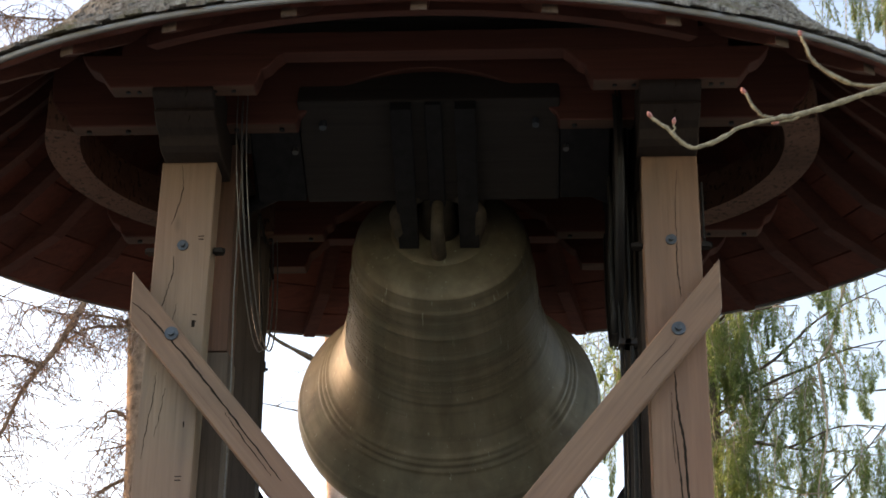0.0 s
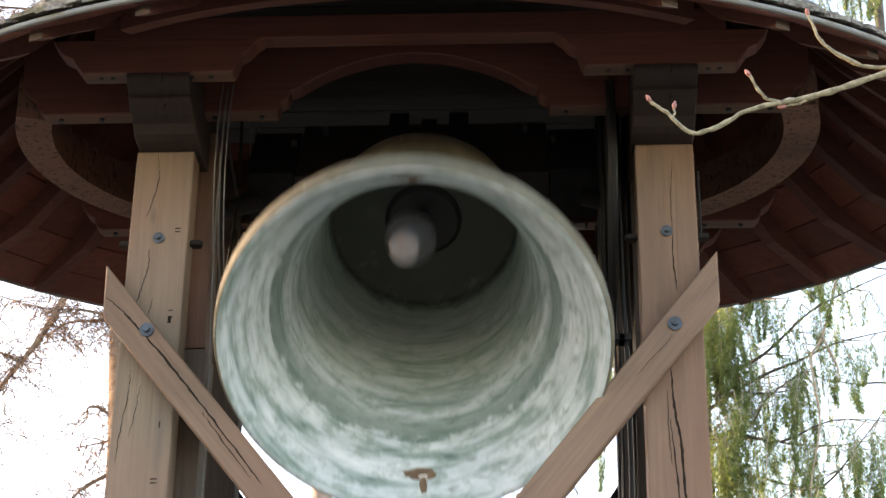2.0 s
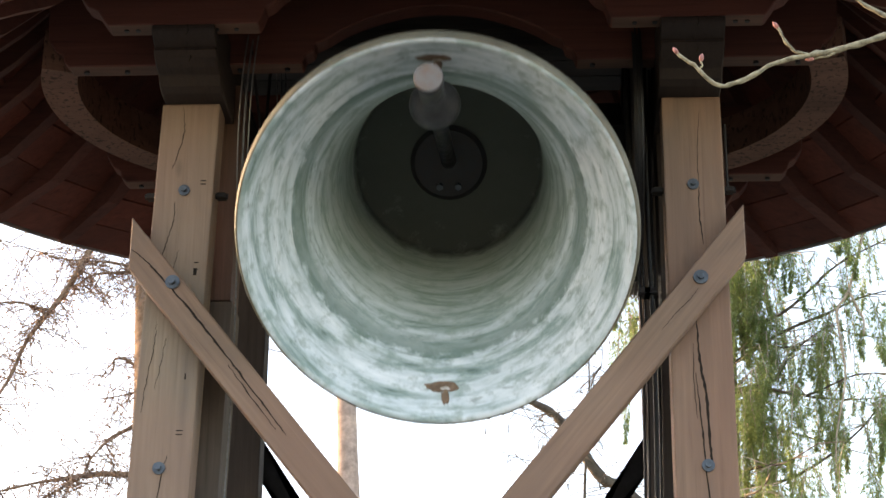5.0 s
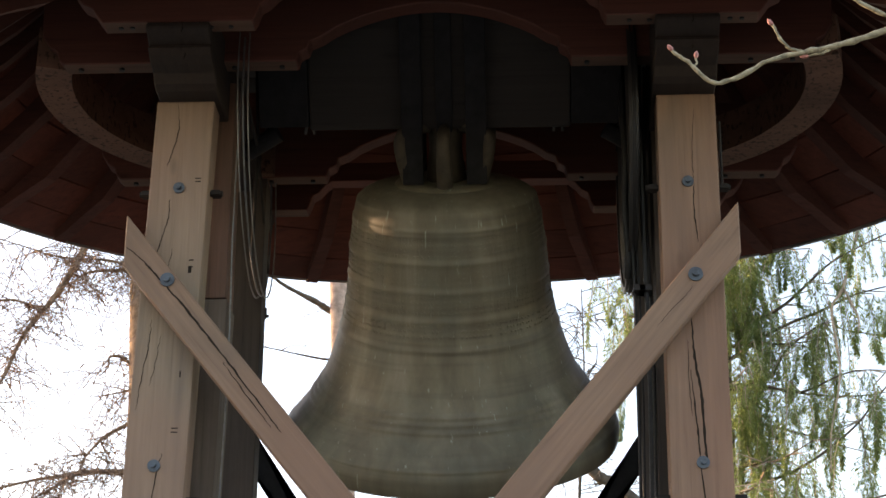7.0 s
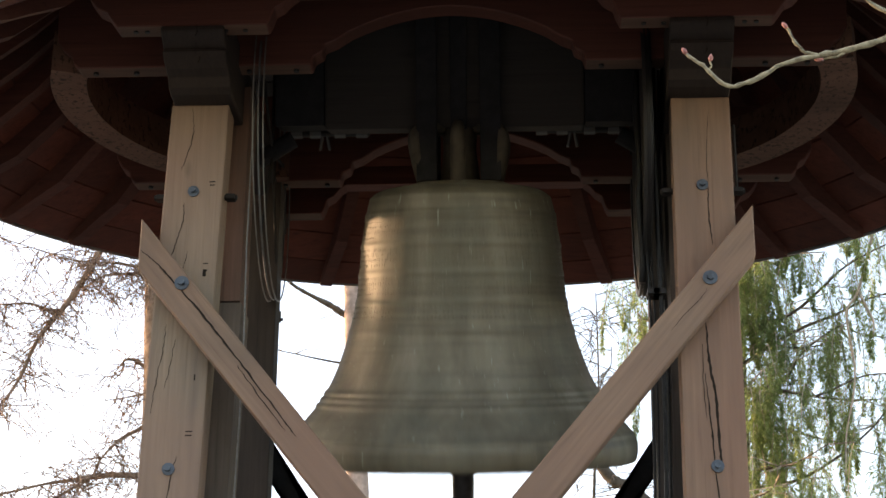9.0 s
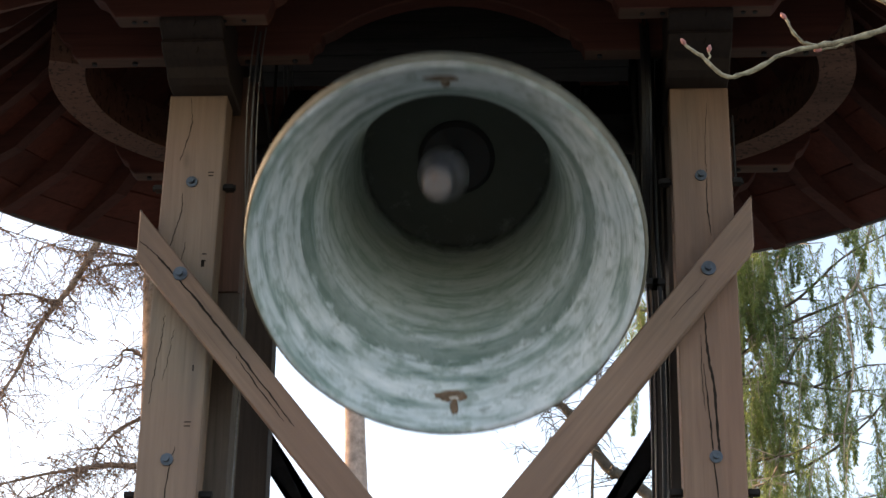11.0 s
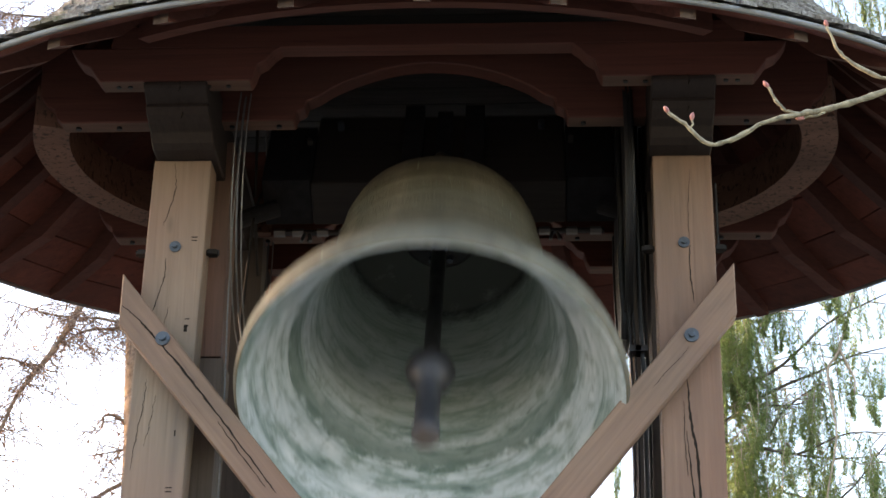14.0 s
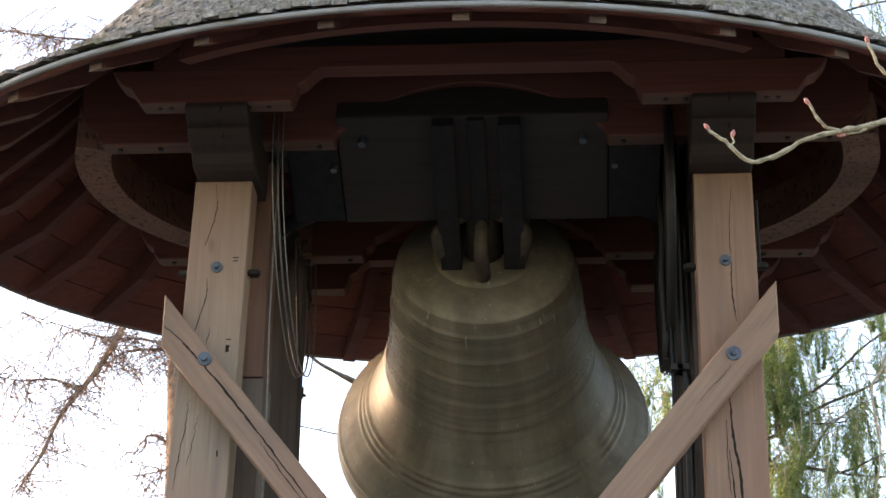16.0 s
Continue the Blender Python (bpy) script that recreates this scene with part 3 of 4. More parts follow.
def build_roof():
    roof = thing("roof", "oval hood of silver grey shingles on red brown rafters", "roof", (0, 0, 0))
    shell, last = bmesh.new(), None
    n = 120
    rows = [1.0, 0.95, 0.9, 0.85, 0.8, 0.74, 0.68, 0.6, 0.5, 0.4, 0.3, 0.2, 0.05]
    for s in rows:
        ring = [shell.verts.new(roof_point(2 * math.pi * k / n, s, 0.012)) for k in range(n)]
        if last:
            for k in range(n):
                shell.faces.new((last[k], last[(k + 1) % n], ring[(k + 1) % n], ring[k]))
        last = ring
    shell.faces.new(last)
    part("roof_deck", shell, SHINGLE_WOOD, roof)
    trim = bmesh.new()
    rings = []
    for s, z in ((0.997, -0.010), (1.004, -0.008), (1.005, 0.004), (0.997, 0.004)):
        rings.append([trim.verts.new(roof_point(2 * math.pi * k / n, s) * 1.0 + Vector((0, 0, z - (1.0 - s) * 0.98))) for k in range(n)])
    for i in range(4):
        a, b = rings[i], rings[(i + 1) % 4]
        for k in range(n):
            trim.faces.new((a[k], a[(k + 1) % n], b[(k + 1) % n], b[k]))
    part("eaves_trim", trim, TRIM, roof, "thin grey edging along the eaves", True)
    # rafters
    count, step = 31, 2 * math.pi / 31
    for k in range(count):
        a = 0.01 + k * step
        side = Vector((math.cos(a) * EAVE_A, math.sin(a) * EAVE_B, 0)).normalized() * 0.023
        bm = bmesh.new()
        top = [roof_point(a, v, -0.028) for v in (0.972, 0.94, 0.90, 0.84, 0.76, 0.68, 0.58, 0.46)]
        low = [p - Vector((0, 0, d)) for p, d in zip(top, (0.032, 0.046, 0.058, 0.095, 0.10, 0.10, 0.10, 0.10))]
        outline = [top[0]] + low + top[:0:-1]
        A = [bm.verts.new(p + side) for p in outline]
        B = [bm.verts.new(p - side) for p in outline]
        m = len(top)
        for j in range(m - 1):
            for V in (A, B):
                t0, t1 = (V[0] if j == 0 else V[2 * m - j]), V[2 * m - j - 1]
                bm.faces.new((t0, V[j + 1], V[j + 2], t1))
        for j in range(2 * m):
            q = (j + 1) % (2 * m)
            f = bm.faces.new((A[j], B[j], B[q], A[q]))
            f.material_index = 1 if j == 0 else 0
        part("rafter", bm, [RAFTER_WOOD, TAIL_WOOD], roof)
    # sheathing boards between the rafters
    levels = [0.985, 0.93, 0.87, 0.80, 0.73, 0.65, 0.56, 0.46, 0.35]
    for k in range(count):
        a0, a1 = 0.01 + k * step, 0.01 + (k + 1) * step
        for s0, s1 in zip(levels, levels[1:]):
            bm = bmesh.new()
            g = 0.0014
            q = [roof_point(a0, s0 - g, -0.004), roof_point(a1, s0 - g, -0.004), roof_point(a1, s1 + g, -0.004), roof_point(a0, s1 + g, -0.004)]
            dip = RNG.uniform(0, 0.003)
            lo = [bm.verts.new(p - Vector((0, 0, 0.022 + dip))) for p in q]
            hi = [bm.verts.new(p) for p in q]
            bm.faces.new(lo[::-1])
            bm.faces.new(hi)
            for j in range(4):
                bm.faces.new((lo[j], lo[(j + 1) % 4], hi[(j + 1) % 4], hi[j]))
            part("sheathing_board", bm, BOARD_WOOD, roof)
    return roof


def build_shingles(roof):
    """Courses of split shingles: the front ones singly, the rest joined."""
    rest, single, rng = bmesh.new(), 0, random.Random(3)
    course = 0.0165
    for row in range(46):
        s = 1.012 - row * course
        n = int(2 * math.pi * math.sqrt((EAVE_A ** 2 + EAVE_B ** 2) / 2) * s / 0.046)
        for k in range(n):
            a = 2 * math.pi * (k + 0.5 * (row % 2) + rng.uniform(-0.1, 0.1)) / n
            if math.cos(a) < -0.2 and row > 1:
                continue
            front = abs((a + math.pi) % (2 * math.pi) - math.pi) < 1.15 and row < 7 and single < 300
            bm = bmesh.new() if front else rest
            half = math.pi / n * rng.uniform(0.78, 0.98)
            lift = rng.uniform(0.0, 0.013)
            drop = rng.uniform(-0.007, 0.007)
            q = []
            for aa, ss, h in ((a - half, s + drop, 0.022 + lift), (a + half, s + drop, 0.022 + lift + rng.uniform(-0.004, 0.004)), (a + half, s - course * 2.4, 0.012), (a - half, s - course * 2.4, 0.012)):
                q.append((roof_point(aa, ss, h + 0.010), roof_point(aa, ss, h - 0.004)))
            t = [bm.verts.new(p[0]) for p in q]
            b = [bm.verts.new(p[1]) for p in q]
            bm.faces.new(t)
            bm.faces.new(b[::-1])
            for j in range(4):
                bm.faces.new((t[j], b[j], b[(j + 1) % 4], t[(j + 1) % 4]))
            if front:
                part("shingle", bm, SHINGLE_WOOD, roof)
                single += 1
    tagged(part("shingle_courses", rest, SHINGLE_WOOD, roof), kind="stuff")


# ---- bell ----
PIVOT = Vector((0.018, 0.475, 4.203))
MOUTH = -1.031       # the lip below the pivot
TALL = 1.03        # the body's height against its drawn outline


def build_bell():
    bell = thing("bell", "swinging bronze church bell, brown outside, verdigris inside, under dark yoke", "bell", PIVOT)
    outer = [(0.0, 0.890), (0.12, 0.888), (0.225, 0.880), (0.278, 0.864), (0.302, 0.838), (0.312, 0.80), (0.319, 0.76), (0.329, 0.70), (0.335, 0.64), (0.341, 0.58), (0.350, 0.51),
             (0.364, 0.45), (0.381, 0.39), (0.402, 0.33), (0.425, 0.275), (0.455, 0.22), (0.488, 0.175), (0.524, 0.135), (0.556, 0.098), (0.573, 0.068), (0.577, 0.042), (0.575, 0.020), (0.570, 0.004), (0.564, 0.0)]
    inner = [(0.553, 0.002), (0.537, 0.03), (0.510, 0.075), (0.474, 0.125), (0.446, 0.170), (0.434, 0.186), (0.437, 0.196), (0.412, 0.235), (0.378, 0.31), (0.352, 0.40), (0.332, 0.50), (0.320, 0.60), (0.311, 0.70), (0.304, 0.79),
             (0.299, 0.818), (0.286, 0.828), (0.20, 0.836), (0.10, 0.84), (0.0, 0.84)]
    curve = [(p.x, p.y) for p in smoothed([(r, z, 0) for r, z in outer], 9)]
    # raised rings round the waist and the sound bow
    out = []
    for r, z in curve:
        for zc, h, w in ((0.845, 0.004, 0.006), (0.790, 0.0045, 0.007), (0.776, 0.003, 0.005), (0.690, 0.004, 0.007), (0.600, 0.0035, 0.007), (0.510, 0.0035, 0.007), (0.420, 0.0035, 0.007),
                         (0.228, 0.0065, 0.0065), (0.208, 0.0065, 0.0065), (0.188, 0.0065, 0.0065), (0.090, 0.005, 0.006)):
            r += h * math.exp(-((z - zc) / w) ** 2) if r > 0.25 else 0
        out.append((r, z))
    ins = [(p.x, p.y) for p in smoothed([(r, z, 0) for r, z in inner], 3)]
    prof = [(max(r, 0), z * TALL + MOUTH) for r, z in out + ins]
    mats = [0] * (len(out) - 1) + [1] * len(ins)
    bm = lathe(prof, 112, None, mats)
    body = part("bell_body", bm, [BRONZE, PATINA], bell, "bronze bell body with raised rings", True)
    # inscription bands in unreadable relief
    rng, lv, lf = random.Random(11), [], []
    corners = [(x, y, z) for x in (-0.5, 0.5) for y in (-0.5, 0.5) for z in (-0.5, 0.5)]
    quads = ((0, 1, 3, 2), (4, 6, 7, 5), (0, 4, 5, 1), (2, 3, 7, 6), (0, 2, 6, 4), (1, 5, 7, 3))
    def radius(z):
        return next(r0 + (r1 - r0) * (z0 - z) / max(z0 - z1, 1e-6) for (r0, z0), (r1, z1) in zip(out, out[1:]) if z0 >= z >= z1 and r0 > 0.25)
    for top, rows in ((0.762, 4), (0.675, 4), (0.584, 4), (0.494, 3)):
        for row in range(rows):
            z = top - row * 0.0165
            r0, n = radius(z), 168
            for k in range(n):
                if rng.random() < 0.2:
                    continue
                a = 2 * math.pi * (k + 0.3 * rng.random()) / n
                m = Matrix.Rotation(a, 4, "Z") @ Matrix.Translation((r0, 0, z * TALL + MOUTH)) @ Matrix.Diagonal((0.0019, 2 * math.pi * r0 / n * rng.uniform(0.3, 0.6), 0.0165 * rng.uniform(0.45, 0.7), 1))
                v0 = len(lv)
                lv += [m @ Vector(c) for c in corners]
                lf += [tuple(v0 + q for q in f) for f in quads]
    rel = bmesh.new()
    vs = [rel.verts.new(v) for v in lv]
    for f in lf:
        rel.faces.new([vs[q] for q in f])
    tagged(part("inscription_band", rel, BRONZE, body, "raised unreadable lettering bands"), kind="stuff")
    for side in (-1, 1):
        at = Matrix.Translation((0, side * 0.491, MOUTH + 0.101 * TALL)) @ Matrix.Rotation(side * radians(125.0), 4, "X")
        mark = None
        # the pale struck spot stands in for the white highlight on the mark
        for name, mat, text, rx, ry, dx, dy, up in (("strike_mark", RUST, "rusty strike mark inside the lip", 0.052, 0.019, 0, 0, 0.004), ("highlight_spot", HIGHLIGHT_BRONZE, "pale struck spot, put in for the highlight", 0.015, 0.006, 0.010, -0.010, 0.0055),
                                                    ("rust_run", RUST, "", 0.012, 0.026, 0.01, -0.038, 0.0075)):
            bm, n, top = bmesh.new(), 18, []
            for k in range(n):
                a = 2 * math.pi * k / n
                w = random.Random(k + 7).uniform(0.78, 1.12)
                top.append(bm.verts.new((dx + rx * math.cos(a) * w, dy + ry * math.sin(a) * w, up)))
            low = [bm.verts.new((v.co.x, v.co.y, up - 0.01)) for v in top]
            bm.faces.new(top)
            bm.faces.new(low[::-1])
            for k in range(n):
                bm.faces.new((top[k], low[k], low[(k + 1) % n], top[(k + 1) % n]))
            o = part(name, bm, mat, mark or body, text)
            if not mark:
                mark = o
                mark.matrix_basis = at
    plate = part("crown_plate", lathe([(0, -0.01), (0.11, -0.012), (0.125, 0.0), (0.125, 0.02)], 32), IRON, body, "dark iron plate inside the crown")
    plate.location = (0, 0, MOUTH + 0.832 * TALL)
    for x in (-0.03, 0.03):
        part("crown_nut", rod((x, 0.075, MOUTH + 0.835 * TALL), (x, 0.075, MOUTH + 0.80 * TALL), 0.011, sides=6), STEEL, body)
    # canons and crown
    part("crown_ring", lathe([(0.0, -0.106), (0.15, -0.108), (0.172, -0.116), (0.176, -0.130)], 48), BRONZE, body, "raised ring on the crown", True)
    for k in range(6):
        a = 2 * math.pi * k / 6 + math.pi / 2
        c, s_ = math.cos(a), math.sin(a)
        pts = smoothed([(0.125 * c, 0.125 * s_, -0.130), (0.150 * c, 0.150 * s_, -0.05), (0.166 * c, 0.166 * s_, 0.02), (0.158 * c, 0.158 * s_, 0.055), (0.115 * c, 0.115 * s_, 0.072), (0.06 * c, 0.06 * s_, 0.075)], 4)
        part("canon", tube(pts, [0.027 - 0.0004 * q for q in range(len(pts))], 10), CANON, body, "dull bronze canon loop, darkened for the yoke's shade", True)
    part("crown_post", tube([(0, 0, -0.125), (0, 0, 0.0), (0, 0, 0.09)], [0.07, 0.055, 0.06], 14), CANON, body, "", True)
    # yoke
    yoke = part("yoke", box(-0.445, 0.415, -0.055, 0.115, 0.092, 0.53, 0.010), YOKE_BEAM, bell, "black brown timber yoke")
    yoke.location = (0, 0, -0.02)
    for x, w, z0 in ((-0.105, 0.034, -0.085), (0.0, 0.027, 0.085), (0.105, 0.034, -0.085)):
        for y0, y1 in (((-0.100, -0.058), (0.118, 0.135)) if x else ((-0.075, -0.058), (0.118, 0.135))):
            part("strap", box(x - w, x + w, y0, y1, z0, 0.525, 0.003), YOKE_WOOD, yoke, "black hanging strap")
    for x in (-0.105, 0.105):
        part("strap_foot", box(x - 0.034, x + 0.034, -0.055, 0.14, -0.048, -0.028, 0.003), YOKE_WOOD, yoke, "black cross piece under the canons")
    for sx, x in ((-1, -0.465), (1, 0.435)):
        e0, e1 = sorted((x - sx * 0.018, x + sx * 0.145))
        part("end_plate", box(e0, e1, -0.060, 0.12, 0.105, 0.45, 0.004), YOKE_WOOD, yoke, "black iron end shoe")
        part("corner_nut", rod((x, -0.060, 0.335), (x, -0.080, 0.335), 0.011, sides=6), BRIGHT, yoke)
        part("corner_nut", rod((x - sx * 0.10, -0.055, 0.44), (x - sx * 0.10, -0.082, 0.44), 0.013, sides=6), STEEL, yoke)
    for x0, x1 in ((-0.58, -0.315), (0.255, 0.545)):
        bar = part("tie_bar", rod((x0, 0.15, 0.098), (x1, 0.15, 0.098), 0.010, sides=8), IRON, yoke, "dark tie bar with bright nuts")
        for f in (0.06, 0.30, 0.62, 0.90):
            x = x0 + (x1 - x0) * f
            part("nut", rod((x - 0.019, 0.15, 0.098), (x + 0.019, 0.15, 0.098), 0.0145, sides=6), BRIGHT, bar)
        xm = x0 + (x1 - x0) * 0.42
        for dx in (-0.016, 0.016):
            part("eye_bolt", rod((xm + dx * 0.4, 0.15, 0.098), (xm + dx, 0.147, 0.043), 0.006, sides=8), BRIGHT, bar)
    for s, x in ((-1, -0.48), (1, 0.45)):
        part("gudgeon", rod((x + s * 0.08, 0.03, 0.07), (x + s * 0.20, 0.03, 0.0), 0.030, sides=16), YOKE_WOOD, yoke)
    for x, r, pale in ((-0.628, 0.495, True), (0.60, 0.50, False)):
        rim, k = bmesh.new(), 0.22 if pale else 1.0
        lathe([(r - 0.03 * k, -0.014 * k), (r - 0.006, -0.015 * k), (r - 0.012 * k, 0.0), (r - 0.006, 0.015 * k), (r - 0.03 * k, 0.014 * k), (r - 0.03 * k, -0.014 * k)], 72, rim)
        w = part("wheel", rim, WHEEL_GREY if pale else IRON, bell, "thin grey rope wheel rim" if pale else "black rope wheel rim", True)
        w.matrix_basis = Matrix.Translation((x, 0, 0)) @ Matrix.Rotation(radians(2.9 if pale else 0.0), 4, "Z") @ Matrix.Rotation(radians(90), 4, "Y")
        if not pale:
            part("wheel_disc", lathe([(0.0, -0.009), (r - 0.028, -0.009), (r - 0.028, 0.009), (0.0, 0.009)], 72), WHEEL_BLACK, w, "black wheel disc")
        for j in range(5 if pale else 0):
            a = 2 * math.pi * j / 5 + 0.3
            part("spoke", rod((0.04 * math.cos(a), 0.04 * math.sin(a), 0), ((r - 0.008) * math.cos(a), (r - 0.008) * math.sin(a), 0), 0.005, sides=6), WHEEL_BLACK, w)
        for h in ((-0.016, 0.016) if pale else (-0.004, 0.008)):
            ring = bmesh.new()
            q = 0.0020
            lathe([(r - q, h - q), (r + q, h - q), (r + q, h + q), (r - q, h + q), (r - q, h - q)], 72, ring)
            part("wire_rope", ring, ROPE if pale else CABLE, w, "pale thin wire rope round the wheel" if pale else "black rope round the wheel", True)
    # clapper
    prof = [(0, 0.03), (0.028, 0.02), (0.024, -0.05), (0.024, -0.74), (0.028, -0.762), (0.048, -0.778), (0.066, -0.805), (0.074, -0.84), (0.066, -0.875), (0.048, -0.902),
            (0.036, -0.915), (0.035, -1.12), (0.040, -1.135), (0.040, -1.165), (0.0, -1.167)]
    clap = part("clapper", lathe(prof, 28), CLAPPER_IRON, bell, "black iron clapper with a round ball and a flight", True)
    part("clapper_end", rod((0, 0, -1.165), (0, 0, -1.170), 0.038, sides=20), WORN, clap, "bare worn end of the flight")
    part("hanger", rod((-0.05, 0, 0.0), (0.05, 0, 0.0), 0.02, sides=10), IRON, clap)
    return bell, clap


# ---- cables and fixed irons ----


def build_cables():
    for x, y, z0, z1, r in ((-0.622, 0.14, 2.0, 4.30, 0.0028), (0.60, 0.30, 3.66, 4.4, 0.012), (0.618, 0.27, 2.0, 4.4, 0.0045), (0.632, 0.29, 2.0, 4.4, 0.0035), (0.652, 0.26, 2.0, 4.4, 0.007), (0.668, 0.30, 2.0, 4.4, 0.005)):
        pts = [(x + 0.004 * math.sin(k * 1.7), y, z0 + (z1 - z0) * k / 8) for k in range(9)]
        tagged(link_mesh("cable", tube(pts, r, 6), ROPE if x < 0 else CABLE, None, "", True), "thin vertical cable beside the post" if x < 0 else "black vertical cable beside the post", "cable", "cables")
    for x in (0.632, 0.65):
        tagged(link_mesh("cable_clip", box(x - 0.02, x + 0.02, 0.24, 0.30, 3.60, 3.62, 0.002), IRON), "black cable clip on the cables", "clip", "clips")


# ---- trees ----


def sprig_tree(name, label, base, height, lean, r0, bark, twig_bark, rng, limbs, droop, twig_len, density, low=0.2, buds=True, fixed=(), limb_bark=None):
    """A bare tree: tapered bent trunk, drooping limbs, and many fine twigs."""
    tree = thing(name, label, "tree", base)
    trunk = [Vector((lean[0] * k / 8 + rng.uniform(-0.05, 0.05), lean[1] * k / 8 + rng.uniform(-0.05, 0.05), height * k / 8)) for k in range(9)]
    part("trunk", tube(smoothed(trunk, 4), [r0 * (1 - 0.9 * k / 32) * rng.uniform(0.93, 1.07) for k in range(33)], 12), bark, tree, "", True)
    twigs = bmesh.new()
    starts = [(None, f) for f in fixed] + [(k, None) for k in range(limbs)]
    for k, f in starts:
        if f:
            pts = [Vector(p) - Vector(base) for p in f[0]]
            r = f[1]
        else:
            h = low + (1 - low) * (k + rng.random()) / limbs
            p = trunk[min(8, int(h * 8))].copy()
            p.z = height * h
            a = rng.uniform(0, 2 * math.pi)
            ln = (1.0 - 0.6 * h) * height * 0.26 * rng.uniform(0.6, 1.15)
            pts, r = [p], r0 * 0.17 * (1.2 - h)
            d = Vector((math.cos(a), math.sin(a), rng.uniform(0.0, 0.5)))
            for j in range(6):
                d = (d + Vector((rng.uniform(-0.25, 0.25), rng.uniform(-0.25, 0.25), -droop + (0.16 if j > 3 else 0)))).normalized()
                pts.append(pts[-1] + d * ln / 6)
        line = smoothed(pts, 5)
        n = len(line)
        part("limb", tube(line, [max(0.004, r * (1 - 0.85 * i / n) * rng.uniform(0.85, 1.15)) for i in range(n)], 7), limb_bark or bark, tree, "", True)
        length = sum((b - a).length for a, b in zip(line, line[1:]))
        for _ in range(int(length * density)):
            i = rng.randrange(2, n - 1)
            q, d = line[i].copy(), Vector((rng.uniform(-1, 1), rng.uniform(-1, 1), rng.uniform(-0.7, 0.5))).normalized()
            run = [q]
            for j in range(4):
                d = (d + Vector((rng.uniform(-0.4, 0.4), rng.uniform(-0.4, 0.4), rng.uniform(-0.5, 0.15)))).normalized()
                run.append(run[-1] + d * twig_len * rng.uniform(0.15, 0.4))
            tube(run, [0.005, 0.004, 0.0033, 0.0027, 0.0022], 3, twigs)
            for j in range(1, 5):
                for _b in range(2 if buds else 1):
                    e = run[j] + (run[j - 1] - run[j]) * rng.random()
                    tip = e + Vector((rng.uniform(-1, 1), rng.uniform(-1, 1), rng.uniform(-1, 0.6))).normalized() * rng.uniform(0.03, 0.12)
                    tube([e, (e + tip) / 2 + Vector((0, 0, 0.008)), tip], [0.0026, 0.0026, 0.0042], 3, twigs)
    tagged(part("twig_spray", twigs, twig_bark, tree), kind="stuff")
    return tree


def brush(run, width, count, verts, faces, rng):
    """A hanging twig clothed in needles: a spindle, full above and thin at its tip."""
    for _n in range(count):
        f = rng.random() ** 0.8 * 4.999
        j = int(f)
        wd = width * (0.45 + 0.55 * math.sin(math.pi * min(1.0, f / 3.2))) * (1.0 if f < 3 else (5 - f) / 2)
        a = rng.uniform(0, 2 * math.pi)
        rr = wd * math.sqrt(rng.random())
        c = run[j].lerp(run[j + 1], f - j) + Vector((rr * math.cos(a), rr * math.sin(a), -0.5 * rr))
        out = Vector((math.cos(a) * 0.6 + rng.uniform(-0.5, 0.5), math.sin(a) * 0.6 + rng.uniform(-0.5, 0.5), rng.uniform(-1.7, -0.2))).normalized()
        L, hw = rng.uniform(0.018, 0.046), rng.uniform(0.0018, 0.0042)
        sd = out.cross(Vector((rng.uniform(-1, 1), rng.uniform(-1, 1), 0.3))).normalized() * hw
        v0 = len(verts)
        verts += [c - sd * 0.4, c + sd * 0.4, c + out * L * 0.6 + sd, c + out * L, c + out * L * 0.6 - sd]
        faces.append((v0, v0 + 1, v0 + 2, v0 + 3, v0 + 4))


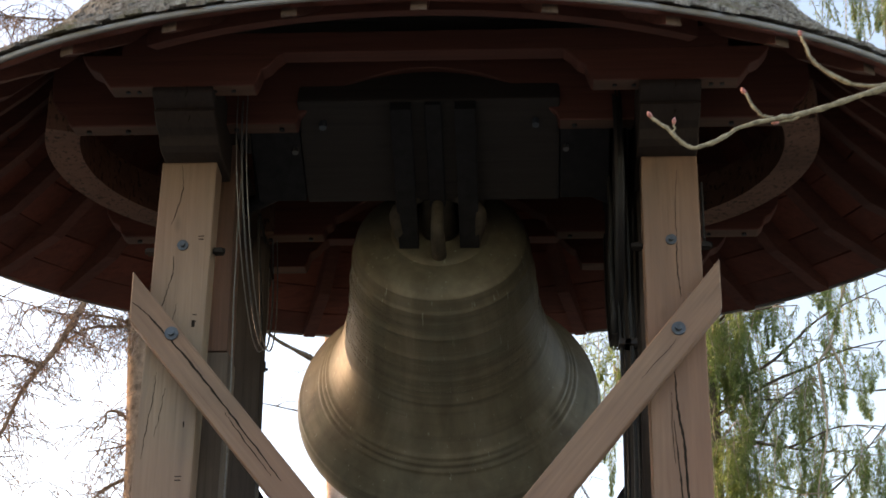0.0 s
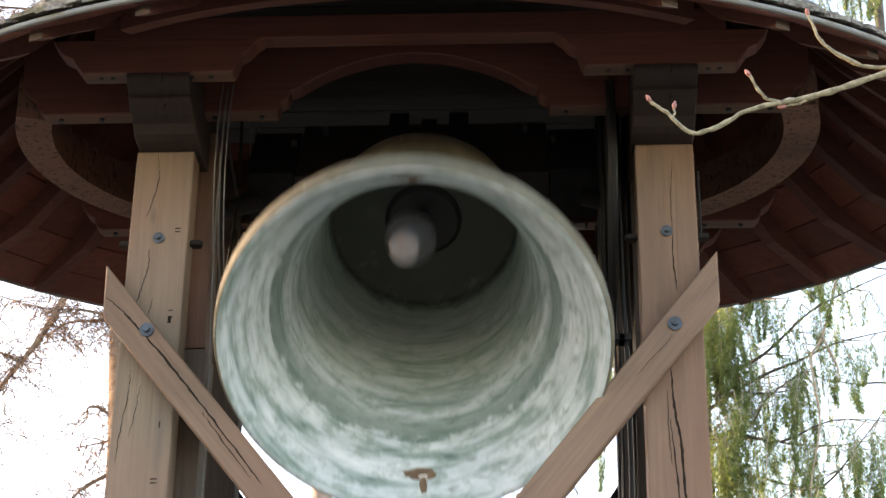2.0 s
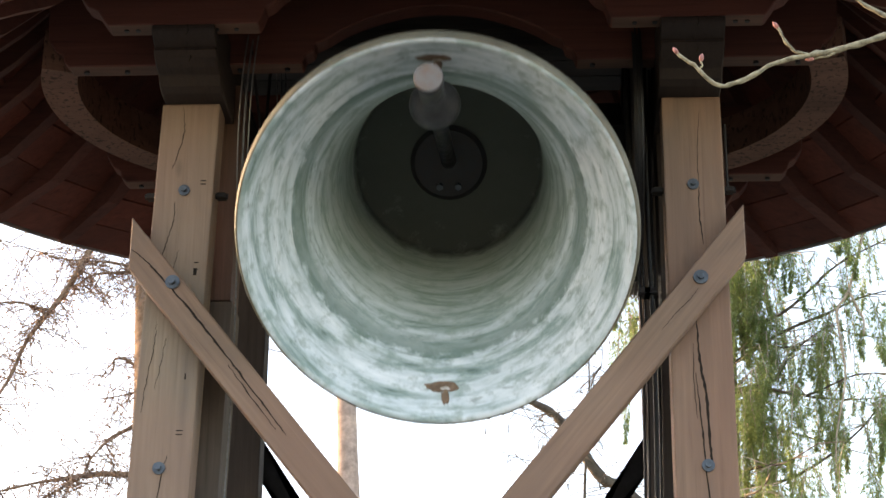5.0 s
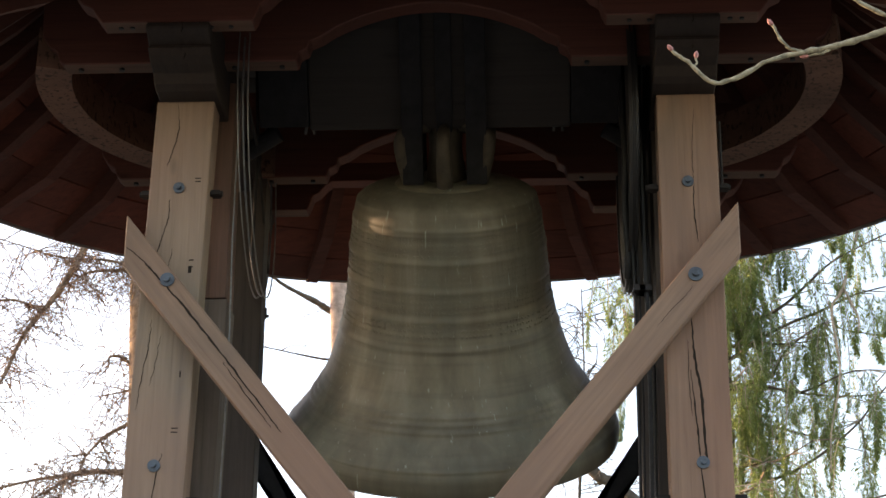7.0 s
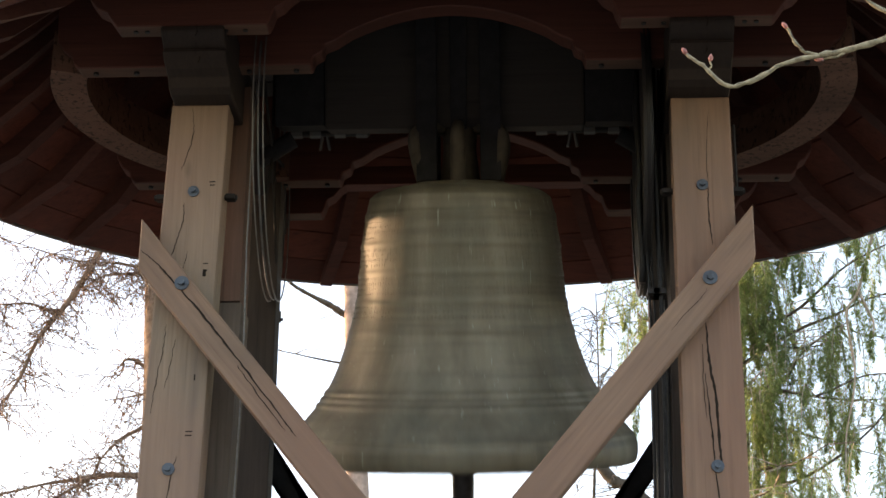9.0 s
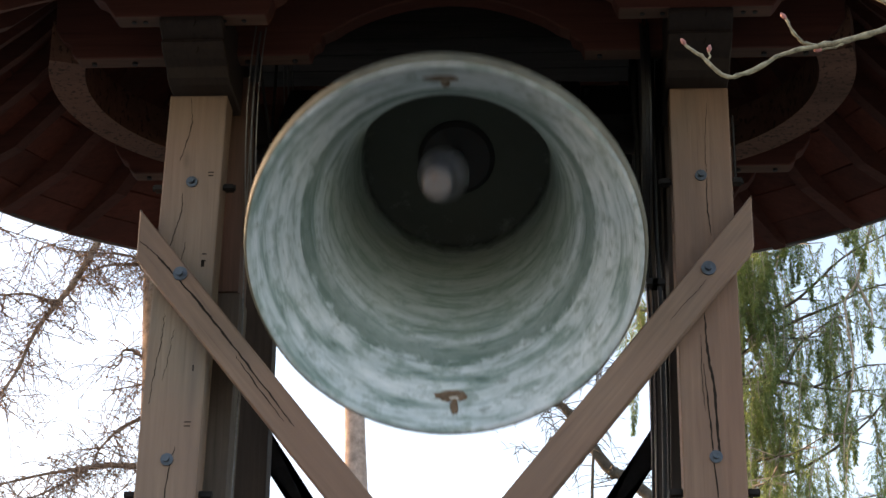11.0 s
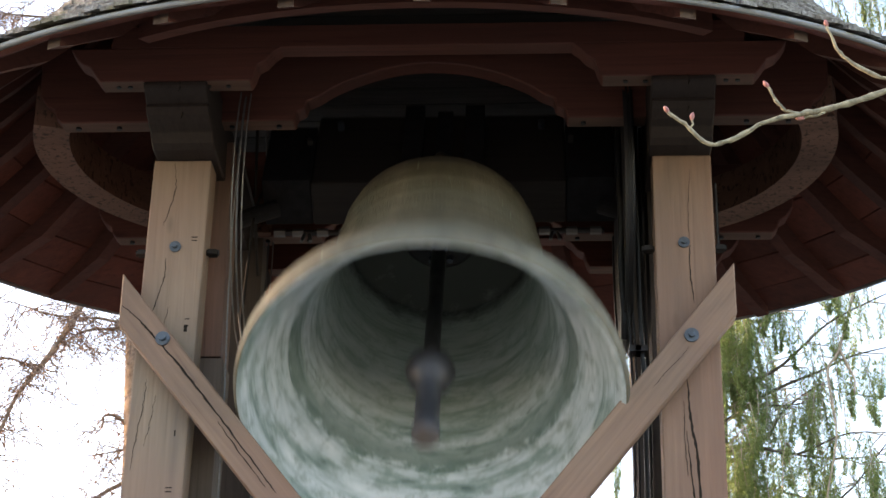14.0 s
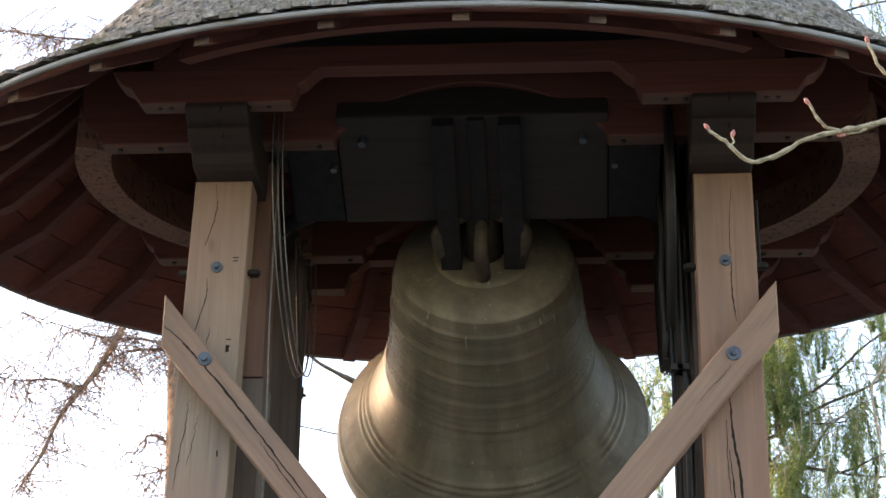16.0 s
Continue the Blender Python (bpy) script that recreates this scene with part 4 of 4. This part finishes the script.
def hanging_spruce(name, label, base, height, rng, spread, limbs, r0=0.22, strands=26, fixed=(), collar=(), dry=()):
    """A weeping spruce: long limbs from which needle-covered twigs hang like curtains."""
    tree = thing(name, label, "tree", base)
    part("trunk", tube([(rng.uniform(-0.04, 0.04), rng.uniform(-0.04, 0.04), height * k / 10) for k in range(11)], [r0 * (1 - 0.92 * k / 10) for k in range(11)], 12), GREY_BARK, tree, "", True)
    bare = bmesh.new()
    verts, faces = [], []
    for k in range(limbs + len(fixed)):
        if k < len(fixed):
            h, pts = 0.45, [Vector(p) - Vector(base) for p in fixed[k]]
            ln = sum((b - a).length for a, b in zip(pts, pts[1:]))
        else:
            h = 0.12 + 0.85 * (k - len(fixed) + rng.random()) / limbs
            a = rng.uniform(0, 2 * math.pi)
            ln = spread * (1.05 - 0.8 * h) * rng.uniform(0.75, 1.15)
            p, d = Vector((0, 0, height * h)), Vector((math.cos(a), math.sin(a), 0.1))
            pts = [p]
            for j in range(6):
                d = (d + Vector((rng.uniform(-0.15, 0.15), rng.uniform(-0.15, 0.15), -0.10 if j < 3 else 0.10))).normalized()
                pts.append(pts[-1] + d * ln / 6)
        line = smoothed(pts, 4)
        n = len(line)
        part("limb", tube(line, [max(0.004, 0.024 * (1.1 - h) * (1 - 0.85 * i / n)) for i in range(n)], 6), GREY_BARK, tree, "", True)
        for _ in range(int(strands * ln)):
            i = min(n - 1, int(n * (0.08 + 0.92 * rng.random() ** 1.35)))
            q = line[i] + Vector((rng.uniform(-0.22, 0.22), rng.uniform(-0.22, 0.22), rng.uniform(-0.08, 0.04)))
            run, hang = [q], rng.uniform(0.25, 0.95)
            d = Vector((rng.uniform(-0.5, 0.5), rng.uniform(-0.5, 0.5), -0.7))
            for j in range(5):
                d = (d + Vector((rng.uniform(-0.2, 0.2), rng.uniform(-0.2, 0.2), -0.4))).normalized()
                run.append(run[-1] + d * hang / 5)
            tube([line[i]] + run, [0.006, 0.005, 0.004, 0.004, 0.003, 0.003, 0.002], 3, bare)
            pick = rng.random()
            if pick < 0.30:
                brush(run, rng.uniform(0.045, 0.115), int(900 * (0.35 + hang)), verts, faces, rng)
            else:
                brush(run, rng.uniform(0.012, 0.03), int(190 * (0.35 + hang)), verts, faces, rng)
    for q in collar:
        run = [Vector(q) - Vector(base)]
        run[0] += Vector((rng.uniform(-0.16, 0.16), rng.uniform(-0.25, 0.1), rng.uniform(-0.1, 0.1)))
        for _j in range(5):
            run.append(run[-1] + Vector((rng.uniform(-0.03, 0.03), rng.uniform(-0.03, 0.03), -rng.uniform(0.06, 0.12))))
        brush(run, rng.uniform(0.06, 0.12), 700, verts, faces, rng)
        tube([(0, 0, run[0].z - 0.02), (run[0] + Vector((0, 0, 0.05))) * 1.0] + run[1:], [0.006, 0.005, 0.004, 0.004, 0.003, 0.003, 0.002], 3, bare)
    me = bpy.data.meshes.new("needles")
    me.from_pydata(verts, [], faces)
    me.materials.append(NEEDLES)
    ob = new("needles", me)
    ob.parent = tree
    tagged(ob, kind="stuff")
    tagged(part("twig_spray", bare, DRY_TWIG, tree), kind="stuff")
    for k, q in enumerate(dry):
        line = smoothed([Vector(p) - Vector(base) for p in q], 5)
        part("dry_branch", tube(line, [0.013 * (1 - 0.6 * i / len(line)) * rng.uniform(0.85, 1.15) for i in range(len(line))], 7), DRY_TWIG, tree, "pale dead hanging branch", True)
    return tree


def build_near_twig():
    """The budding branch that hangs into the view before the eaves."""
    tw = thing("budding_tree", "young tree whose lichen-covered branch with pink buds reaches before the belfry", "tree", (2.75, -1.7, 0))
    o = Vector((2.75, -1.7, 0))
    part("trunk", tube([(0.03 * math.sin(k), 0.02 * math.cos(k), 0.55 * k) for k in range(9)], [0.06 - 0.005 * k for k in range(9)], 10), GREY_BARK, tw, "", True)
    main = [(2.74, -1.7, 3.90), (2.30, -1.75, 3.75), (1.75, -1.82, 3.56), (1.30, -1.86, 3.42), (1.10, -1.89, 3.372), (0.99, -1.9, 3.331), (0.905, -1.9, 3.304), (0.845, -1.9, 3.293), (0.777, -1.9, 3.277), (0.72, -1.9, 3.243), (0.675, -1.9, 3.228), (0.648, -1.9, 3.238),
            (0.621, -1.9, 3.270), (0.60, -1.9, 3.288), (0.583, -1.9, 3.302)]
    def twig(pts, r0, r1, parent):
        line = smoothed([Vector(p) - o for p in pts], 4)
        k = len(line)
        line = [p + Vector((RNG.uniform(-0.0012, 0.0012), 0, RNG.uniform(-0.0015, 0.0015))) for p in line]
        rad = [0.66 * (r0 + (r1 - r0) * i / k) * RNG.uniform(0.8, 1.3) for i in range(k)]
        b = part("twig", tube(line, rad, 9), LICHEN_BARK, parent, "", True)
        d = (line[-1] - line[-2]).normalized()
        part("bud", tube([line[-1] - d * 0.003, line[-1] + d * 0.004, line[-1] + d * 0.009, line[-1] + d * 0.014], [0.003, 0.0050, 0.0042, 0.001], 8), BUD, b, "pink bud", True)
    twig(main, 0.012, 0.0042, tw)
    twig([(0.628, -1.9, 3.262), (0.632, -1.902, 3.272), (0.631, -1.902, 3.285)], 0.0032, 0.003, tw)
    twig([(0.845, -1.9, 3.294), (0.818, -1.903, 3.300), (0.80, -1.904, 3.322), (0.785, -1.905, 3.353)], 0.006, 0.004, tw)
    twig([(0.905, -1.9, 3.304), (0.88, -1.898, 3.291), (0.852, -1.896, 3.287)], 0.0045, 0.003, tw)
    twig([(1.30, -1.86, 3.42), (1.13, -1.88, 3.385), (1.03, -1.885, 3.378), (0.985, -1.885, 3.398), (0.95, -1.888, 3.424), (0.93, -1.89, 3.452), (0.915, -1.89, 3.50)], 0.008, 0.0045, tw)


def build_trees():
    r = random.Random(21)
    larch = (
        [((-2.82, 9.0, 7.95), (-3.21, 9.00, 7.61), (-3.33, 8.95, 7.28), (-3.48, 8.90, 6.92), (-3.72, 8.85, 6.53), (-3.84, 8.80, 6.16), (-3.99, 8.75, 5.85)), 0.042],
        [((-2.80, 9.00, 7.10), (-2.94, 9.00, 7.12), (-3.26, 8.97, 7.10), (-3.42, 8.93, 6.97)), 0.02],
        [((-2.80, 9.00, 7.12), (-2.94, 9.00, 7.16), (-3.13, 8.94, 7.19), (-3.50, 8.88, 7.20), (-3.78, 8.82, 7.27), (-4.15, 8.76, 7.38)), 0.014],
        [((-2.78, 9.00, 6.25), (-2.88, 9.00, 6.32), (-2.97, 8.98, 6.38), (-3.05, 8.96, 6.37), (-3.05, 8.94, 6.28), (-3.11, 8.92, 6.20)), 0.02],
        [((-2.75, 9.00, 5.95), (-2.86, 9.00, 5.84), (-3.04, 8.95, 5.71), (-3.17, 8.90, 5.53), (-3.20, 8.85, 5.39)), 0.022],
        [((-2.72, 9.00, 5.45), (-2.84, 9.00, 5.44), (-3.09, 8.94, 5.43), (-3.35, 8.88, 5.38), (-3.60, 8.82, 5.32), (-3.93, 8.76, 5.22)), 0.034],
        [((-2.77, 9.00, 6.13), (-2.87, 9.00, 6.11), (-3.00, 8.97, 6.07), (-3.17, 8.93, 6.03)), 0.012],
        [((-3.60, 8.88, 6.72), (-3.80, 8.8, 6.80), (-4.10, 8.75, 6.78), (-4.4, 8.7, 6.86)), 0.012],
        [((-3.25, 8.88, 5.40), (-3.40, 8.8, 5.25), (-3.65, 8.75, 5.12), (-4.0, 8.7, 5.08)), 0.014])
    sprig_tree("larch_tree", "bare larch with reddish drooping twigs behind the belfry", (-2.50, 9.0, 0), 14, (-0.6, 0.0), 0.235, LARCH_BARK, LARCH_TWIG, r, 14, 0.10, 0.46, 52, 0.58, True, larch)
    pine = (
        [((-1.56, 12.00, 7.80), (-1.68, 12.00, 7.88), (-1.78, 11.90, 7.92), (-1.93, 11.80, 7.97), (-2.11, 11.70, 8.05), (-2.32, 11.60, 8.22)), 0.042],
        [((-1.55, 12.00, 7.36), (-1.70, 12.00, 7.37), (-1.93, 11.88, 7.38), (-2.19, 11.75, 7.40), (-2.46, 11.62, 7.40)), 0.013])
    sprig_tree("pine_tree", "slender pale-barked tree seen under the roof", (-1.32, 12.0, 0), 13, (-0.4, 0), 0.19, PALE_BARK, LARCH_TWIG, r, 6, 0.06, 0.35, 5, 0.72, False, pine, GREY_BARK)
    sprig_tree("sapling", "thin bare young tree behind the bell", (0.70, 10.0, 0), 7.3, (0.02, 0), 0.04, GREY_BARK, GREY_BARK, r, 16, -0.02, 0.34, 9, 0.74, False)
    limbs = (
        ((1.82, 9.20, 6.60), (2.23, 9.07, 6.75), (2.43, 8.93, 6.88), (2.65, 8.80, 7.05), (2.96, 8.67, 7.18), (3.28, 8.53, 7.28)),
        ((1.82, 9.20, 6.36), (2.23, 9.10, 6.60), (2.58, 9.00, 6.72), (2.77, 8.90, 6.79), (2.97, 8.80, 6.82), (3.27, 8.70, 6.85)),
        ((1.82, 9.20, 5.36), (2.16, 9.10, 5.39), (2.44, 9.00, 5.51), (2.74, 8.90, 5.73), (2.90, 8.80, 5.91), (3.13, 8.70, 6.19)),
        ((1.82, 9.20, 6.16), (2.13, 9.10, 6.19), (2.28, 9.00, 6.39), (2.50, 8.90, 6.54), (2.66, 8.80, 6.59)),
        ((1.82, 9.20, 6.80), (1.83, 9.12, 6.91), (1.52, 9.04, 6.98), (1.16, 8.96, 7.05), (0.93, 8.88, 7.07)),
        ((1.82, 9.20, 7.60), (2.3, 9.0, 7.75), (2.7, 8.9, 7.70), (3.1, 8.8, 7.85)),
        ((1.82, 9.20, 6.0), (2.05, 9.0, 6.1), (2.35, 8.85, 6.0), (2.75, 8.8, 6.15), (3.2, 8.7, 6.1)),
        ((1.82, 9.20, 7.1), (2.0, 8.9, 7.2), (2.2, 8.7, 7.1), (2.5, 8.6, 7.2), (2.9, 8.5, 7.5)),
        ((1.82, 9.20, 10.0), (2.4, 9.1, 10.40), (2.9, 9.0, 10.65), (3.5, 8.9, 10.75)),
        ((1.82, 9.20, 10.5), (2.4, 9.2, 10.90), (3.0, 9.2, 11.10), (3.7, 9.2, 11.05)),
        ((1.82, 9.20, 9.8), (2.5, 9.3, 10.25), (3.2, 9.3, 10.45), (3.8, 9.3, 10.40)))
    dry = (((2.86, 8.6, 7.36), (2.83, 8.6, 7.22), (2.69, 8.6, 6.76), (2.59, 8.6, 6.58), (2.62, 8.6, 6.17), (2.60, 8.6, 5.95), (2.52, 8.6, 5.60), (2.50, 8.6, 5.30)),
           ((2.69, 8.6, 6.76), (2.74, 8.58, 6.62), (2.78, 8.56, 6.50), (2.77, 8.55, 6.38)))
    tagged(hanging_spruce("weeping_spruce", "tall spruce with hanging yellow-green needle curtains", (1.82, 9.2, 0), 12.5, r, 1.7, 38, 0.10, 13, limbs, [(1.98 + 0.05 * math.sin(k * 1.9), 9.0, 4.6 + 0.075 * k) for k in range(64)], dry), group="spruces")
    tagged(hanging_spruce("weeping_spruce", "spruce with hanging needle curtains farther off", (4.3, 12.8, 0), 14.5, r, 2.2, 36, 0.2, 3), group="spruces")
    sprig_tree("beech_tree", "bare tree with one long bent limb", (2.05, 10.6, 0), 4.9, (-0.05, -0.9), 0.11, GREY_BARK, GREY_BARK, r, 0, 0.0, 0.3, 1, 0.8, False, ([((2.0, 9.8, 4.7), (1.45, 9.9, 5.15), (0.97, 10.00, 5.58), (0.79, 10.00, 5.70), (0.48, 10.00, 6.16), (0.29, 10.00, 6.30), (0.0, 10.00, 6.42), (-0.23, 10.00, 6.50)), 0.07],))


build_ground()
build_sun_blocker()
belfry = thing("belfry", "open timber belfry of pale brown posts and red brown beams", "belfry")
build_posts(belfry)
build_shading(belfry)
build_marks(belfry)
build_braces(belfry)
build_beams(belfry)
bell, clapper = build_bell()
build_cables()
build_near_twig()
build_trees()
roof = build_roof()
build_shingles(roof)

# ---- what moves ----
TURNS = (-1.58, 1.63, 4.855, 8.080, 11.265, 14.470, 17.66)      # when the mouth is nearest the camera
REACH = (60.0, 60.0, 60.2, 60.4, 60.4, 60.4, 60.4)


def beat(t):
    """The swing's phase and its reach in degrees."""
    k = max(i for i, a in enumerate(TURNS[:-1]) if a <= t)
    f = (t - TURNS[k]) / (TURNS[k + 1] - TURNS[k])
    return 2 * math.pi * f, REACH[k] + (REACH[k + 1] - REACH[k]) * f


def swing(t):
    phase, reach = beat(t)
    c = math.cos(phase)
    return reach * c - 4.8 - (10.0 * max(0.0, c - 0.8) if c > 0 else -1.2 * c)


def lag(t):
    """The clapper's angle in the bell: it lies on the leading lip round each turning point."""
    c = math.cos(beat(t)[0] - 0.25)
    return 25.0 * math.copysign(min(1.0, (abs(c) / 0.985) ** 1.57), c)


def motions():
    times = [0.1 * k for k in range(161)]
    walk(bell, [(t, Matrix.Translation(PIVOT) @ pose(0, 0, 0, -swing(t))) for t in times])
    walk(clapper, [(t, pose(0, 0, -0.16, -lag(t))) for t in times])


motions()
